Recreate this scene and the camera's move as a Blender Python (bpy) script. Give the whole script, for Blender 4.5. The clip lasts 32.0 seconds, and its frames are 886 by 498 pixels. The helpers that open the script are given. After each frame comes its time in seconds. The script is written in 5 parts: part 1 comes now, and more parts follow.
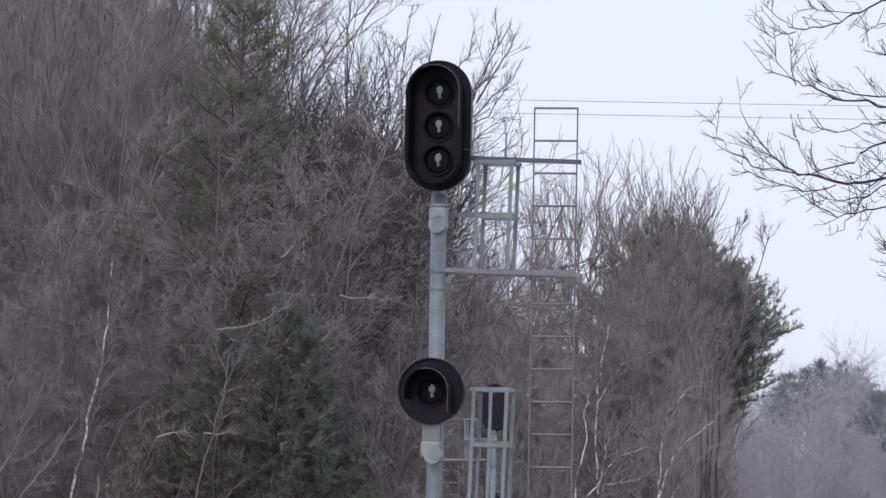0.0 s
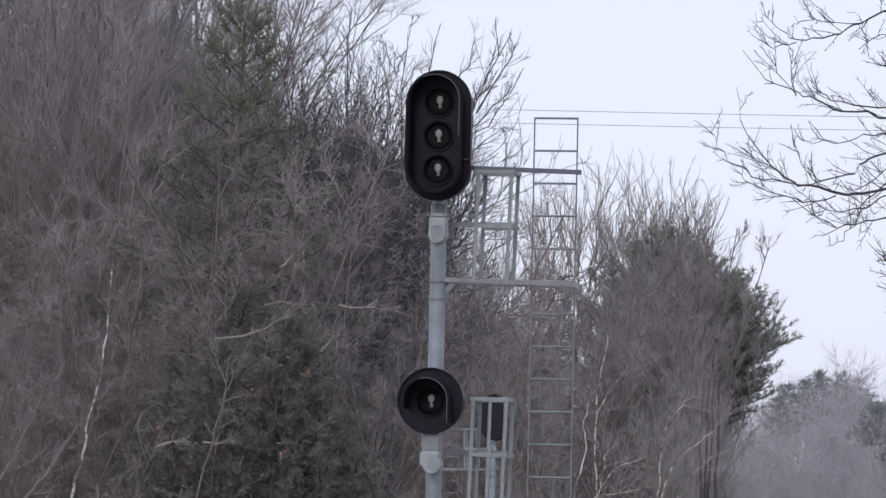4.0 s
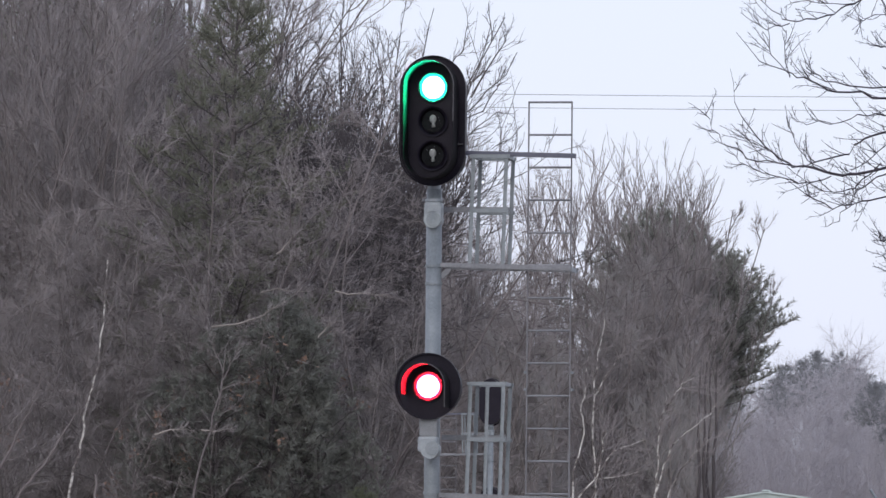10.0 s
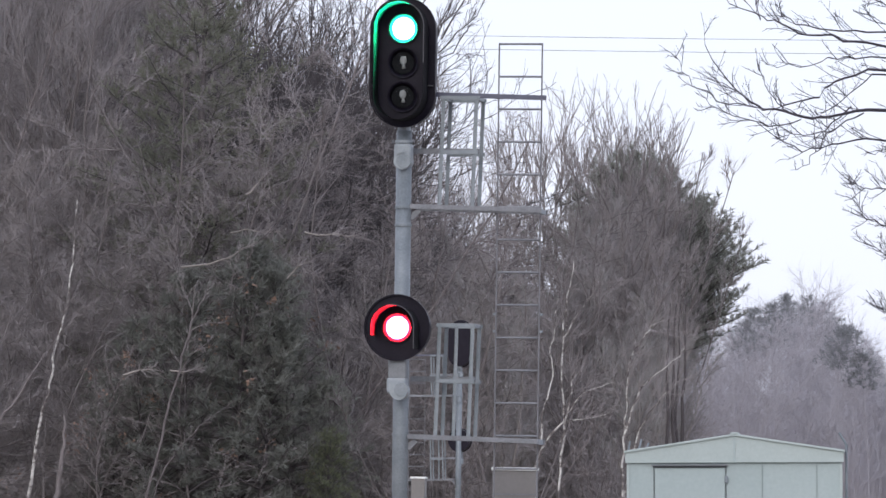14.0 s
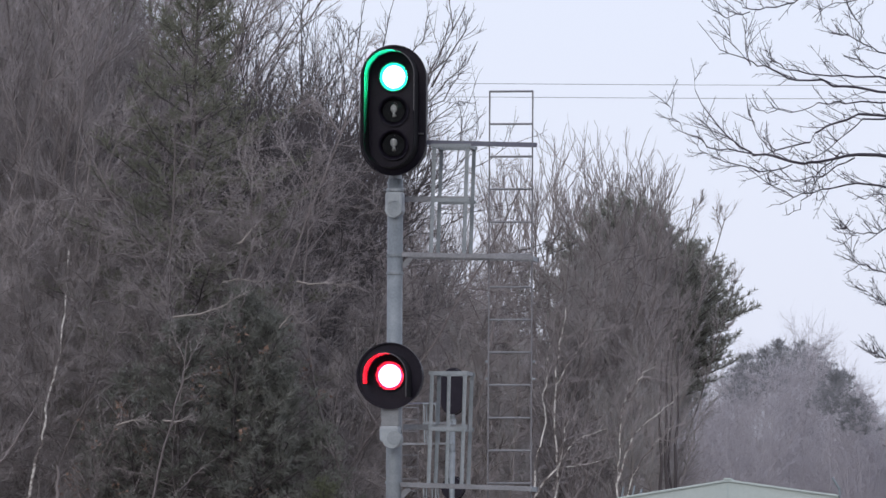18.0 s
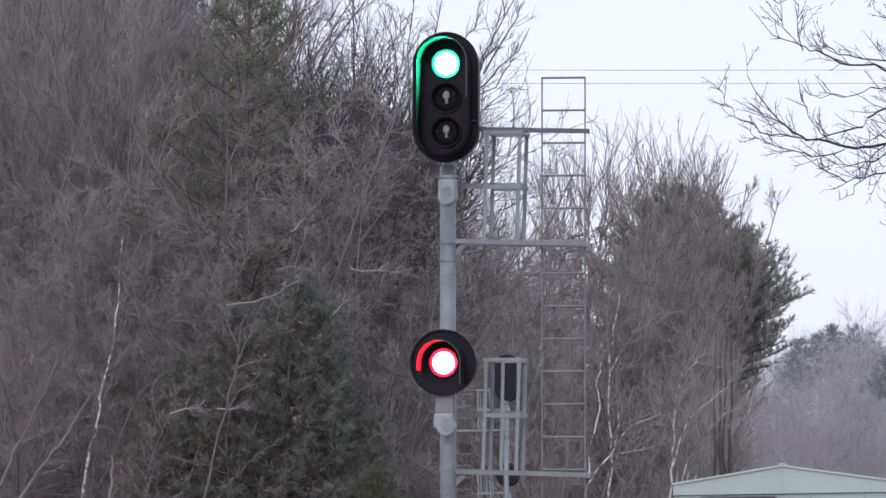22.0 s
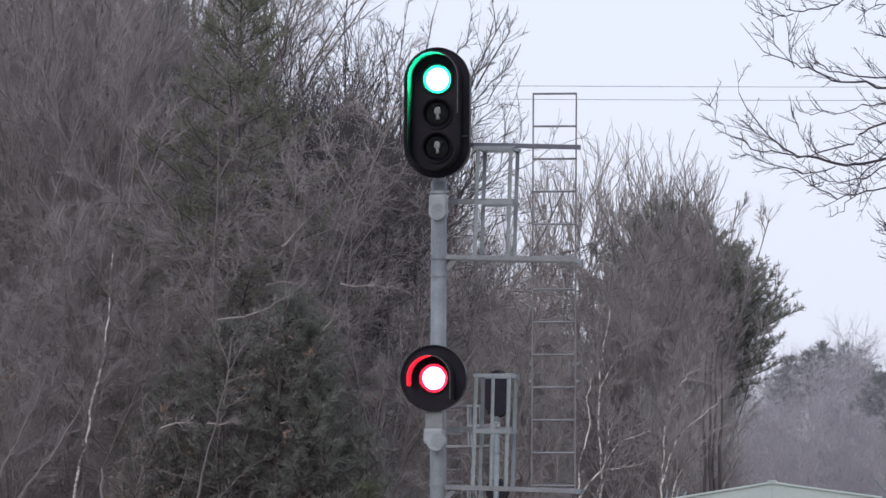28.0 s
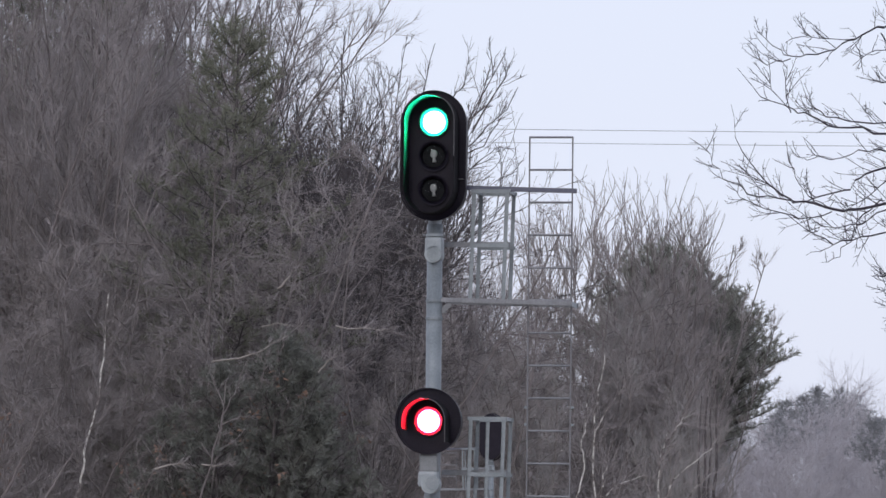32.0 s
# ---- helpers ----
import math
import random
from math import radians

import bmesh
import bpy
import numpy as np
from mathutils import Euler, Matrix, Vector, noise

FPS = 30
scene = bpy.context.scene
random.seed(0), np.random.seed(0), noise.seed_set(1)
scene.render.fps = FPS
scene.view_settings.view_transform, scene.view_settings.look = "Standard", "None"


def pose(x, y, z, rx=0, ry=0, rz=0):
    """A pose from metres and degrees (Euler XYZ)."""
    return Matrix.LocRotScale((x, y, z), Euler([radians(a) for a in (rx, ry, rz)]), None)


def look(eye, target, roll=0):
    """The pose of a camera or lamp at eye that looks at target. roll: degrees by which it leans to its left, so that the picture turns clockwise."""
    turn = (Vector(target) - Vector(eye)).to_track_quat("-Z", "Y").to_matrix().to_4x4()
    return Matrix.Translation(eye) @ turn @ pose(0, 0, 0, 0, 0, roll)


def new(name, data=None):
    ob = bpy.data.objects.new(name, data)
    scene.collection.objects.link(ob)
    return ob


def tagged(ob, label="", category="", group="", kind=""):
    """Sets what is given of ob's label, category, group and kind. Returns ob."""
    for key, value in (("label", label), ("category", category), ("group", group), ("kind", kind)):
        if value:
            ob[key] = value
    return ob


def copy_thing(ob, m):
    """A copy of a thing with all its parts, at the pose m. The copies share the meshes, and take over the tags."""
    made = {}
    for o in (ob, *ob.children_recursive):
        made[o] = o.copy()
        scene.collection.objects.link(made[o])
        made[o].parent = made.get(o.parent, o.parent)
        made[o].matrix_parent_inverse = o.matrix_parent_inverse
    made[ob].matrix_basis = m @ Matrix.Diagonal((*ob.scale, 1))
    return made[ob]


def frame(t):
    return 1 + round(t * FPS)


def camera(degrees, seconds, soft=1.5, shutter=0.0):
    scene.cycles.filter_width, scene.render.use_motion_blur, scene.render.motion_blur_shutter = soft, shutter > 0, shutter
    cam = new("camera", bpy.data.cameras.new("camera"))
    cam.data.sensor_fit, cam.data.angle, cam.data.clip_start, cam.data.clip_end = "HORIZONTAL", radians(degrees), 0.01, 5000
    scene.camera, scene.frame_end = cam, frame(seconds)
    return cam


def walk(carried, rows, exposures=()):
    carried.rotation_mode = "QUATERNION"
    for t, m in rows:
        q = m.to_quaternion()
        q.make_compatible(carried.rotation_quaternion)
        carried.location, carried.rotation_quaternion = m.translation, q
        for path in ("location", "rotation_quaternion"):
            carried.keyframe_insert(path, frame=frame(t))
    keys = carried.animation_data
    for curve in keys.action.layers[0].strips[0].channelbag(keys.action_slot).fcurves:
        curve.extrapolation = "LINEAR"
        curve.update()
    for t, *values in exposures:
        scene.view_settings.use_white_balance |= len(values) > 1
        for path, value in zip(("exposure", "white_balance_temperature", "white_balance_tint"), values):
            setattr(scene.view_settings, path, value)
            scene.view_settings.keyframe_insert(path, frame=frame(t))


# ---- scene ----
EYE = (0.0, 0.0, 2.0)
cam = camera(7.868, 32.0, soft=1.52)
walk(cam, [
    (0.0, look(EYE, (0.0878, 60, 4.9612), 1.02)),
    (0.5, look(EYE, (0.1021, 60, 4.9150), 0.92)),
    (1.0, look(EYE, (0.2202, 60, 4.9168), 0.96)),
    (1.5, look(EYE, (0.1020, 60, 5.0705), 1.00)),
    (2.0, look(EYE, (-0.0237, 60, 5.1435), 1.05)),
    (2.5, look(EYE, (-0.0301, 60, 5.1157), 1.05)),
    (4.5, look(EYE, (0.1020, 60, 4.9795), 1.21)),
    (5.0, look(EYE, (-0.1096, 60, 4.7871), 1.22)),
    (5.5, look(EYE, (-0.0747, 60, 4.5201), 1.18)),
    (6.0, look(EYE, (0.0002, 60, 4.5268), 1.18)),
    (6.5, look(EYE, (-0.0535, 60, 4.4160), 0.99)),
    (7.0, look(EYE, (-0.0871, 60, 4.3054), 1.09)),
    (7.5, look(EYE, (0.1217, 60, 4.9089), 0.56)),
    (8.0, look(EYE, (0.2411, 60, 5.1396), 0.24)),
    (8.5, look(EYE, (0.1599, 60, 5.0855), 0.30)),
    (9.0, look(EYE, (0.2346, 60, 5.0236), 0.32)),
    (9.5, look(EYE, (0.1672, 60, 4.8811), 0.50)),
    (10.0, look(EYE, (0.1300, 60, 4.9149), 0.52)),
    (10.5, look(EYE, (0.1528, 60, 4.8351), 0.62)),
    (11.0, look(EYE, (0.1979, 60, 4.9054), 0.53)),
    (11.5, look(EYE, (0.3029, 60, 4.8895), 0.52)),
    (12.0, look(EYE, (0.5884, 60, 4.8235), 0.64)),
    (12.5, look(EYE, (0.6799, 60, 4.5697), 0.69)),
    (13.0, look(EYE, (0.7012, 60, 4.4797), 0.67)),
    (13.5, look(EYE, (0.5536, 60, 4.3718), 0.70)),
    (15.5, look(EYE, (0.3164, 60, 4.4194), 0.78)),
    (16.0, look(EYE, (0.3198, 60, 4.7148), 0.80)),
    (16.5, look(EYE, (0.2051, 60, 5.1884), 0.50)),
    (17.0, look(EYE, (0.3571, 60, 4.9803), 0.65)),
    (17.5, look(EYE, (0.4720, 60, 4.8375), 0.64)),
    (18.0, look(EYE, (0.4924, 60, 4.8191), 0.31)),
    (18.5, look(EYE, (0.5151, 60, 4.8826), 0.21)),
    (19.0, look(EYE, (0.4788, 60, 4.8595), 0.29)),
    (19.5, look(EYE, (0.5168, 60, 4.8420), 0.24)),
    (20.0, look(EYE, (0.6451, 60, 4.8228), 0.29)),
    (20.5, look(EYE, (0.2924, 60, 4.6832), 0.46)),
    (21.0, look(EYE, (0.0997, 60, 4.7504), 0.25)),
    (21.5, look(EYE, (0.0094, 60, 4.6748), 0.14)),
    (22.0, look(EYE, (-0.0024, 60, 4.6946), 0.03)),
    (22.5, look(EYE, (-0.0036, 60, 4.7041), 0.07)),
    (23.0, look(EYE, (0.0848, 60, 4.6731), -0.03)),
    (23.5, look(EYE, (0.2659, 60, 4.4929), -0.08)),
    (24.0, look(EYE, (0.2034, 60, 4.3685), -0.01)),
    (24.5, look(EYE, (0.0535, 60, 4.1579), 0.00)),
    (25.0, look(EYE, (0.0993, 60, 4.0946), 0.08)),
    (25.5, look(EYE, (-0.0448, 60, 4.0211), 0.22)),
    (26.0, look(EYE, (-0.1460, 60, 4.4421), -0.05)),
    (26.5, look(EYE, (0.0497, 60, 4.6768), -0.01)),
    (28.5, look(EYE, (0.0235, 60, 5.0193), 0.34)),
    (29.0, look(EYE, (-0.0133, 60, 5.2593), 0.42)),
    (29.5, look(EYE, (-0.0292, 60, 5.1774), 0.40)),
    (30.0, look(EYE, (-0.0460, 60, 5.1027), 0.50)),
    (30.5, look(EYE, (0.0026, 60, 5.0989), 0.54)),
    (31.0, look(EYE, (-0.1191, 60, 5.1026), 0.55)),
    (31.5, look(EYE, (-0.0041, 60, 5.1570), 0.48)),
    (32.0, look(EYE, (0.1212, 60, 5.2406), 0.60)),
], exposures=[(0.0, 0.27), (2.0, 0.25), (4.5, 0.27), (5.0, 0.35), (5.5, 0.68), (6.0, 0.8), (7.0, 0.78), (8.0, 0.24), (10.0, 0.28), (12.0, 0.22), (13.0, 0.24), (13.5, 0.45), (15.5, 0.5), (16.0, 0.36), (16.5, 0.2), (20.0, 0.2), (21.0, 0.33), (22.0, 0.4), (23.0, 0.42), (24.0, 0.5), (24.5, 0.8), (25.0, 0.88), (26.0, 0.82), (26.5, 0.5), (28.5, 0.25), (30.0, 0.2), (32.0, 0.18)])

# ---------------------------------------------------------------- light
world = bpy.data.worlds.new("overcast_sky")
scene.world = world
world.use_nodes = True
wn, wl = world.node_tree.nodes, world.node_tree.links
bg = wn["Background"]
sky = wn.new("ShaderNodeTexSky")
sky.sky_type = "NISHITA"
sky.sun_disc = False
sky.sun_elevation = radians(38)
sky.sun_rotation = radians(215)
sky.air_density, sky.dust_density, sky.ozone_density = 1.0, 2.0, 1.0
veil = wn.new("ShaderNodeMix")
veil.data_type = "RGBA"
veil.inputs["Factor"].default_value = 0.8
veil.inputs["B"].default_value = (7.6, 7.95, 9.6, 1)
wl.new(sky.outputs["Color"], veil.inputs["A"])
wl.new(veil.outputs["Result"], bg.inputs["Color"])
bg.inputs["Strength"].default_value = 0.1

sun = new("sun", bpy.data.lights.new("sun", "SUN"))
sun.data.energy, sun.data.angle, sun.data.color = 0.6, radians(14), (1.0, 0.96, 0.9)
sun.matrix_world = look((-25, -40, 45), (0, 60, 3))


# ---------------------------------------------------------------- materials
def shader(name, rough=0.6, metal=0.0):
    m = bpy.data.materials.new(name)
    m.use_nodes = True
    b = m.node_tree.nodes["Principled BSDF"]
    b.inputs["Roughness"].default_value = rough
    b.inputs["Metallic"].default_value = metal
    return m, m.node_tree.nodes, m.node_tree.links, b


def noise_node(n, l, scale, detail=4.0, stretch=None, coords="Object"):
    co = n.new("ShaderNodeTexCoord")
    tex = n.new("ShaderNodeTexNoise")
    tex.inputs["Scale"].default_value = scale
    tex.inputs["Detail"].default_value = detail
    if stretch:
        mp = n.new("ShaderNodeMapping")
        mp.inputs["Scale"].default_value = stretch
        l.new(co.outputs[coords], mp.inputs["Vector"])
        l.new(mp.outputs["Vector"], tex.inputs["Vector"])
    else:
        l.new(co.outputs[coords], tex.inputs["Vector"])
    return tex


def ramp(n, l, src, stops):
    r = n.new("ShaderNodeValToRGB")
    e = r.color_ramp.elements
    while len(e) < len(stops):
        e.new(0.5)
    for k, (p, c) in zip(e, stops):
        k.position, k.color = p, (*c, 1)
    l.new(src, r.inputs["Fac"])
    return r


def surface(name, dark, light, scale, rough=0.6, metal=0.0, fine=None, bump=0.2, stretch=None, spread=0.0, island=False):
    """A two-scale mottled surface; spread: how far single objects differ in brightness."""
    m, n, l, b = shader(name, rough, metal)
    big = noise_node(n, l, scale, 3.0, stretch)
    small = noise_node(n, l, fine or scale * 9, 5.0, stretch)
    add = n.new("ShaderNodeMath")
    add.operation = "MULTIPLY_ADD"
    add.inputs[1].default_value = 0.5
    l.new(small.outputs["Fac"], add.inputs[0])
    half = n.new("ShaderNodeMath")
    half.operation = "MULTIPLY"
    half.inputs[1].default_value = 0.5
    l.new(big.outputs["Fac"], half.inputs[0])
    l.new(half.outputs[0], add.inputs[2])
    col = ramp(n, l, add.outputs[0], [(0.32, dark), (0.68, light)])
    out = col.outputs["Color"]
    if spread:
        if island:
            src = n.new("ShaderNodeNewGeometry").outputs["Random Per Island"]
        else:
            src = n.new("ShaderNodeObjectInfo").outputs["Random"]
        mr = n.new("ShaderNodeMapRange")
        mr.inputs["To Min"].default_value, mr.inputs["To Max"].default_value = 1 - spread, 1 + spread
        l.new(src, mr.inputs["Value"])
        hs = n.new("ShaderNodeHueSaturation")
        l.new(mr.outputs["Result"], hs.inputs["Value"])
        l.new(out, hs.inputs["Color"])
        out = hs.outputs["Color"]
    l.new(out, b.inputs["Base Color"])
    if bump:
        bp = n.new("ShaderNodeBump")
        bp.inputs["Strength"].default_value = bump
        bp.inputs["Distance"].default_value = 0.01
        l.new(small.outputs["Fac"], bp.inputs["Height"])
        l.new(bp.outputs["Normal"], b.inputs["Normal"])
    return m


def plain(name, colour, rough=0.5, metal=0.0):
    m, n, l, b = shader(name, rough, metal)
    b.inputs["Base Color"].default_value = (*colour, 1)
    return m


def glowing(name, colour, strength):
    m, n, l, b = shader(name, 0.4)
    b.inputs["Base Color"].default_value = (0.2, 0.2, 0.2, 1)
    b.inputs["Emission Color"].default_value = (*colour, 1)
    b.inputs["Emission Strength"].default_value = strength
    return m


def clear_glass(name):
    m, n, l, b = shader(name)
    n.remove(b)
    tr, gl, mx, fr = (n.new("ShaderNode" + k) for k in ("BsdfTransparent", "BsdfGlossy", "MixShader", "Fresnel"))
    gl.inputs["Roughness"].default_value = 0.06
    tr.inputs["Color"].default_value = (0.93, 0.95, 0.95, 1)
    fr.inputs["IOR"].default_value = 1.13
    l.new(fr.outputs["Fac"], mx.inputs["Fac"])
    l.new(tr.outputs[0], mx.inputs[1])
    l.new(gl.outputs[0], mx.inputs[2])
    l.new(mx.outputs[0], n["Material Output"].inputs["Surface"])
    return m


GALV = surface("galvanised_steel", (0.17, 0.194, 0.212), (0.275, 0.302, 0.325), 7, 0.5, 0.25, 60, 0.12)
GALV_DULL = surface("weathered_galvanised_steel", (0.15, 0.155, 0.17), (0.27, 0.275, 0.295), 5, 0.6, 0.2, 45, 0.15)
STEEL_DARK = surface("weathered_dark_steel", (0.095, 0.098, 0.135), (0.155, 0.158, 0.20), 5, 0.7, 0.1, 45, 0.15)
LADDER = surface("dull_ladder_steel", (0.15, 0.148, 0.16), (0.22, 0.215, 0.23), 5, 0.7, 0.1, 45, 0.15)
CAST = surface("grey_painted_casting", (0.245, 0.275, 0.298), (0.35, 0.383, 0.41), 12, 0.5, 0.1, 90, 0.2)
RUSTED = surface("stained_steel", (0.17, 0.182, 0.195), (0.265, 0.278, 0.292), 9, 0.7, 0.1, 70, 0.2)
BLACK = surface("black_signal_paint", (0.009, 0.007, 0.014), (0.019, 0.016, 0.026), 6, 0.45, 0.0, 70, 0.06)
BLACK_IN = surface("flat_black_paint", (0.006, 0.006, 0.008), (0.012, 0.011, 0.014), 8, 0.85, 0.0, 80, 0.06)
for dark in (BLACK, BLACK_IN):
    dark.node_tree.nodes["Principled BSDF"].inputs["Specular IOR Level"].default_value = 0.13
# Lightened black: the highlight along the hood edges is put into this colour.
RIM = surface("lightened_black_edge", (0.035, 0.034, 0.042), (0.095, 0.093, 0.105), 14, 0.5, 0.3, 80, 0.1)
VANE = surface("dark_lamp_reflector", (0.005, 0.005, 0.006), (0.022, 0.022, 0.025), 22, 0.7, 0.0, 60, 0.2)
VANE.node_tree.nodes["Principled BSDF"].inputs["Specular IOR Level"].default_value = 0.08
BULB = plain("frosted_lamp_bulb", (0.36, 0.36, 0.365), 0.75)
GLASS = clear_glass("clear_lens_glass")
GREEN = glowing("green_signal_light", (0.018, 1.0, 0.45), 330.0)
RED = glowing("red_signal_light", (1.0, 0.014, 0.035), 330.0)
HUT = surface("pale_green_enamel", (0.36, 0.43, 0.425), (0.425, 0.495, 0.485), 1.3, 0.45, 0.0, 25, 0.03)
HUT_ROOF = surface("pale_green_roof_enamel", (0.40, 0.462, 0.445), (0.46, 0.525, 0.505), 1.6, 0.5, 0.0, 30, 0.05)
GAP = plain("dark_joint", (0.13, 0.14, 0.145), 0.8)
HUT_SEAM = plain("shaded_enamel_seam", (0.24, 0.29, 0.285), 0.6)
CASE = surface("greyish_aluminium_case", (0.205, 0.192, 0.183), (0.245, 0.23, 0.22), 3, 0.55, 0.2, 25, 0.06)
CASE_TOP = plain("bright_aluminium_lid", (0.85, 0.85, 0.83), 0.4, 0.1)
SIGN_RED = plain("red_sign_enamel", (0.75, 0.03, 0.02), 0.4)
SIGN_DARK = plain("dark_sign_print", (0.36, 0.03, 0.025), 0.6)
PLATE_BLUE = plain("blue_grey_plate", (0.12, 0.16, 0.26), 0.5)
WHITE = plain("white_print", (0.75, 0.75, 0.74), 0.5)
WIRE = plain("aluminium_cable", (0.45, 0.47, 0.50), 0.5, 0.3)
BARK = surface("grey_brown_bark", (0.125, 0.108, 0.106), (0.215, 0.19, 0.188), 1.2, 0.9, 0.0, 14, 0.5, (1, 1, 0.25), 0.22)
TWIG = surface("brown_twig_bark", (0.245, 0.219, 0.217), (0.325, 0.291, 0.289), 0.35, 0.85, 0.0, 3, 0.0, None, 0.16)
# Paler than the other bark: haze before the right-hand trees is painted in.
BARK_HAZED = surface("hazed_young_bark", (0.20, 0.175, 0.165), (0.34, 0.305, 0.29), 1.2, 0.9, 0.0, 14, 0.4, (1, 1, 0.25), 0.18)
TWIG_PALE = surface("pale_grey_twig_bark", (0.24, 0.226, 0.22), (0.315, 0.298, 0.29), 0.35, 0.85, 0.0, 3, 0.0, None, 0.14)
TWIG_DARK = surface("dark_grey_twig_bark", (0.03, 0.026, 0.036), (0.062, 0.055, 0.07), 0.5, 0.85, 0.0, 4, 0.0, None, 0.15)
BARK_DARK = surface("dark_cherry_bark", (0.065, 0.056, 0.057), (0.12, 0.104, 0.105), 1.2, 0.9, 0.0, 14, 0.4, (1, 1, 0.25), 0.15)
TWIG_CHERRY = surface("dark_cherry_twigs", (0.068, 0.06, 0.064), (0.125, 0.111, 0.116), 0.35, 0.85, 0.0, 3, 0.0, None, 0.15)
PALE_BARK = surface("pale_grey_bark", (0.22, 0.195, 0.18), (0.40, 0.36, 0.33), 1.0, 0.85, 0.0, 9, 0.3)
# Lighter than real needles: the haze over the wood is in this colour.
NEEDLE = surface("pine_needles", (0.185, 0.19, 0.145), (0.28, 0.285, 0.222), 0.6, 0.7, 0.0, 5, 0.0, None, 0.2)
def leafy(m, share):
    """Lets part of the light through the blades of m."""
    n, l = m.node_tree.nodes, m.node_tree.links
    b = n["Principled BSDF"]
    col = b.inputs["Base Color"].links[0].from_socket
    tr, mx = n.new("ShaderNodeBsdfTranslucent"), n.new("ShaderNodeMixShader")
    mx.inputs["Fac"].default_value = share
    l.new(col, tr.inputs["Color"])
    l.new(b.outputs[0], mx.inputs[1])
    l.new(tr.outputs[0], mx.inputs[2])
    l.new(mx.outputs[0], n["Material Output"].inputs["Surface"])


NEEDLE_GREEN = surface("young_pine_needles", (0.15, 0.165, 0.105), (0.225, 0.245, 0.155), 0.6, 0.7, 0.0, 5, 0.0, None, 0.1)
# Needles of the right-hand pines, lightened in colour to stand for haze.
NEEDLE_HAZED = surface("hazed_pine_needles", (0.198, 0.2, 0.175), (0.298, 0.301, 0.264), 0.6, 0.7, 0.0, 5, 0.0, None, 0.15)
NEEDLE_DARK = surface("dark_hemlock_needles", (0.158, 0.164, 0.145), (0.232, 0.24, 0.212), 0.6, 0.7, 0.0, 5, 0.0, None, 0.15)
leafy(NEEDLE_DARK, 0.3)
leafy(NEEDLE, 0.5)
leafy(NEEDLE_GREEN, 0.4)
leafy(NEEDLE_HAZED, 0.4)
RUSSET = surface("russet_dead_leaves", (0.15, 0.095, 0.07), (0.29, 0.19, 0.145), 1.0, 0.8, 0.0, 8, 0.0)
# Ground colour lightened so the gaps between trees look veiled by haze.
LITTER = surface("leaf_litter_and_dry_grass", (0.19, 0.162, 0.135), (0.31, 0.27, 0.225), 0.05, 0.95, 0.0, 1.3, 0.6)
# Far twigs: the pale bluish grey of haze is put into the base colour.
HAZED_TWIG = surface("haze_paled_twigs", (0.40, 0.38, 0.408), (0.47, 0.447, 0.478), 0.08, 0.9, 0.0, 1.0, 0.0)
# Far needles lightened towards blue-grey, haze painted as colour.
HAZED_NEEDLE = surface("haze_paled_needles", (0.25, 0.255, 0.265), (0.33, 0.335, 0.345), 0.2, 0.8, 0.0, 2.0, 0.0)
leafy(HAZED_NEEDLE, 0.5)


def birch_bark():
    m, n, l, b = shader("white_birch_bark", 0.75)
    big = noise_node(n, l, 0.9, 4.0)
    marks = noise_node(n, l, 2.6, 5.0, (1.4, 1.4, 2.0))
    mix = n.new("ShaderNodeMath")
    mix.operation = "MULTIPLY_ADD"
    mix.inputs[1].default_value = 0.55
    l.new(marks.outputs["Fac"], mix.inputs[0])
    half = n.new("ShaderNodeMath")
    half.operation = "MULTIPLY"
    half.inputs[1].default_value = 0.45
    l.new(big.outputs["Fac"], half.inputs[0])
    l.new(half.outputs[0], mix.inputs[2])
    c = ramp(n, l, mix.outputs[0], [(0.425, (0.11, 0.095, 0.092)), (0.475, (0.25, 0.225, 0.21)), (0.505, (0.48, 0.455, 0.43)), (0.585, (0.66, 0.635, 0.60))])
    l.new(c.outputs["Color"], b.inputs["Base Color"])
    return m


BIRCH = birch_bark()


# ---------------------------------------------------------------- mesh helpers
def part(name, bm, material, parent=None, label="", smooth=False):
    me = bpy.data.meshes.new(name)
    bmesh.ops.recalc_face_normals(bm, faces=bm.faces)
    bm.to_mesh(me)
    bm.free()
    me.materials.append(material)
    if smooth:
        for p in me.polygons:
            p.use_smooth = True
    ob = new(name, me)
    ob.parent = parent
    if label:
        ob["label"] = label
    return ob


def empty(name, m, label, category, group="", kind=""):
    ob = new(name)
    ob.empty_display_size = 0.2
    ob.matrix_basis = m
    return tagged(ob, label, category, group, kind)


def box(bm, c, s, bevel=0.0, turn=None):
    """A box with its centre c and size s."""
    m = Matrix.LocRotScale(Vector(c), turn, Vector(s))
    v = bmesh.ops.create_cube(bm, size=1, matrix=m)["verts"]
    if bevel:
        e = list({e for q in v for e in q.link_edges})
        bmesh.ops.bevel(bm, geom=e, offset=bevel, segments=2, affect="EDGES", profile=0.6)
    return bm


def rod(bm, a, b, r, seg=10, r2=None):
    """A round bar from a to b."""
    a, b = Vector(a), Vector(b)
    d = b - a
    m = Matrix.Translation((a + b) / 2) @ d.to_track_quat("Z", "Y").to_matrix().to_4x4()
    bmesh.ops.create_cone(bm, cap_ends=True, segments=seg, radius1=r, radius2=r if r2 is None else r2, depth=d.length, matrix=m)
    return bm


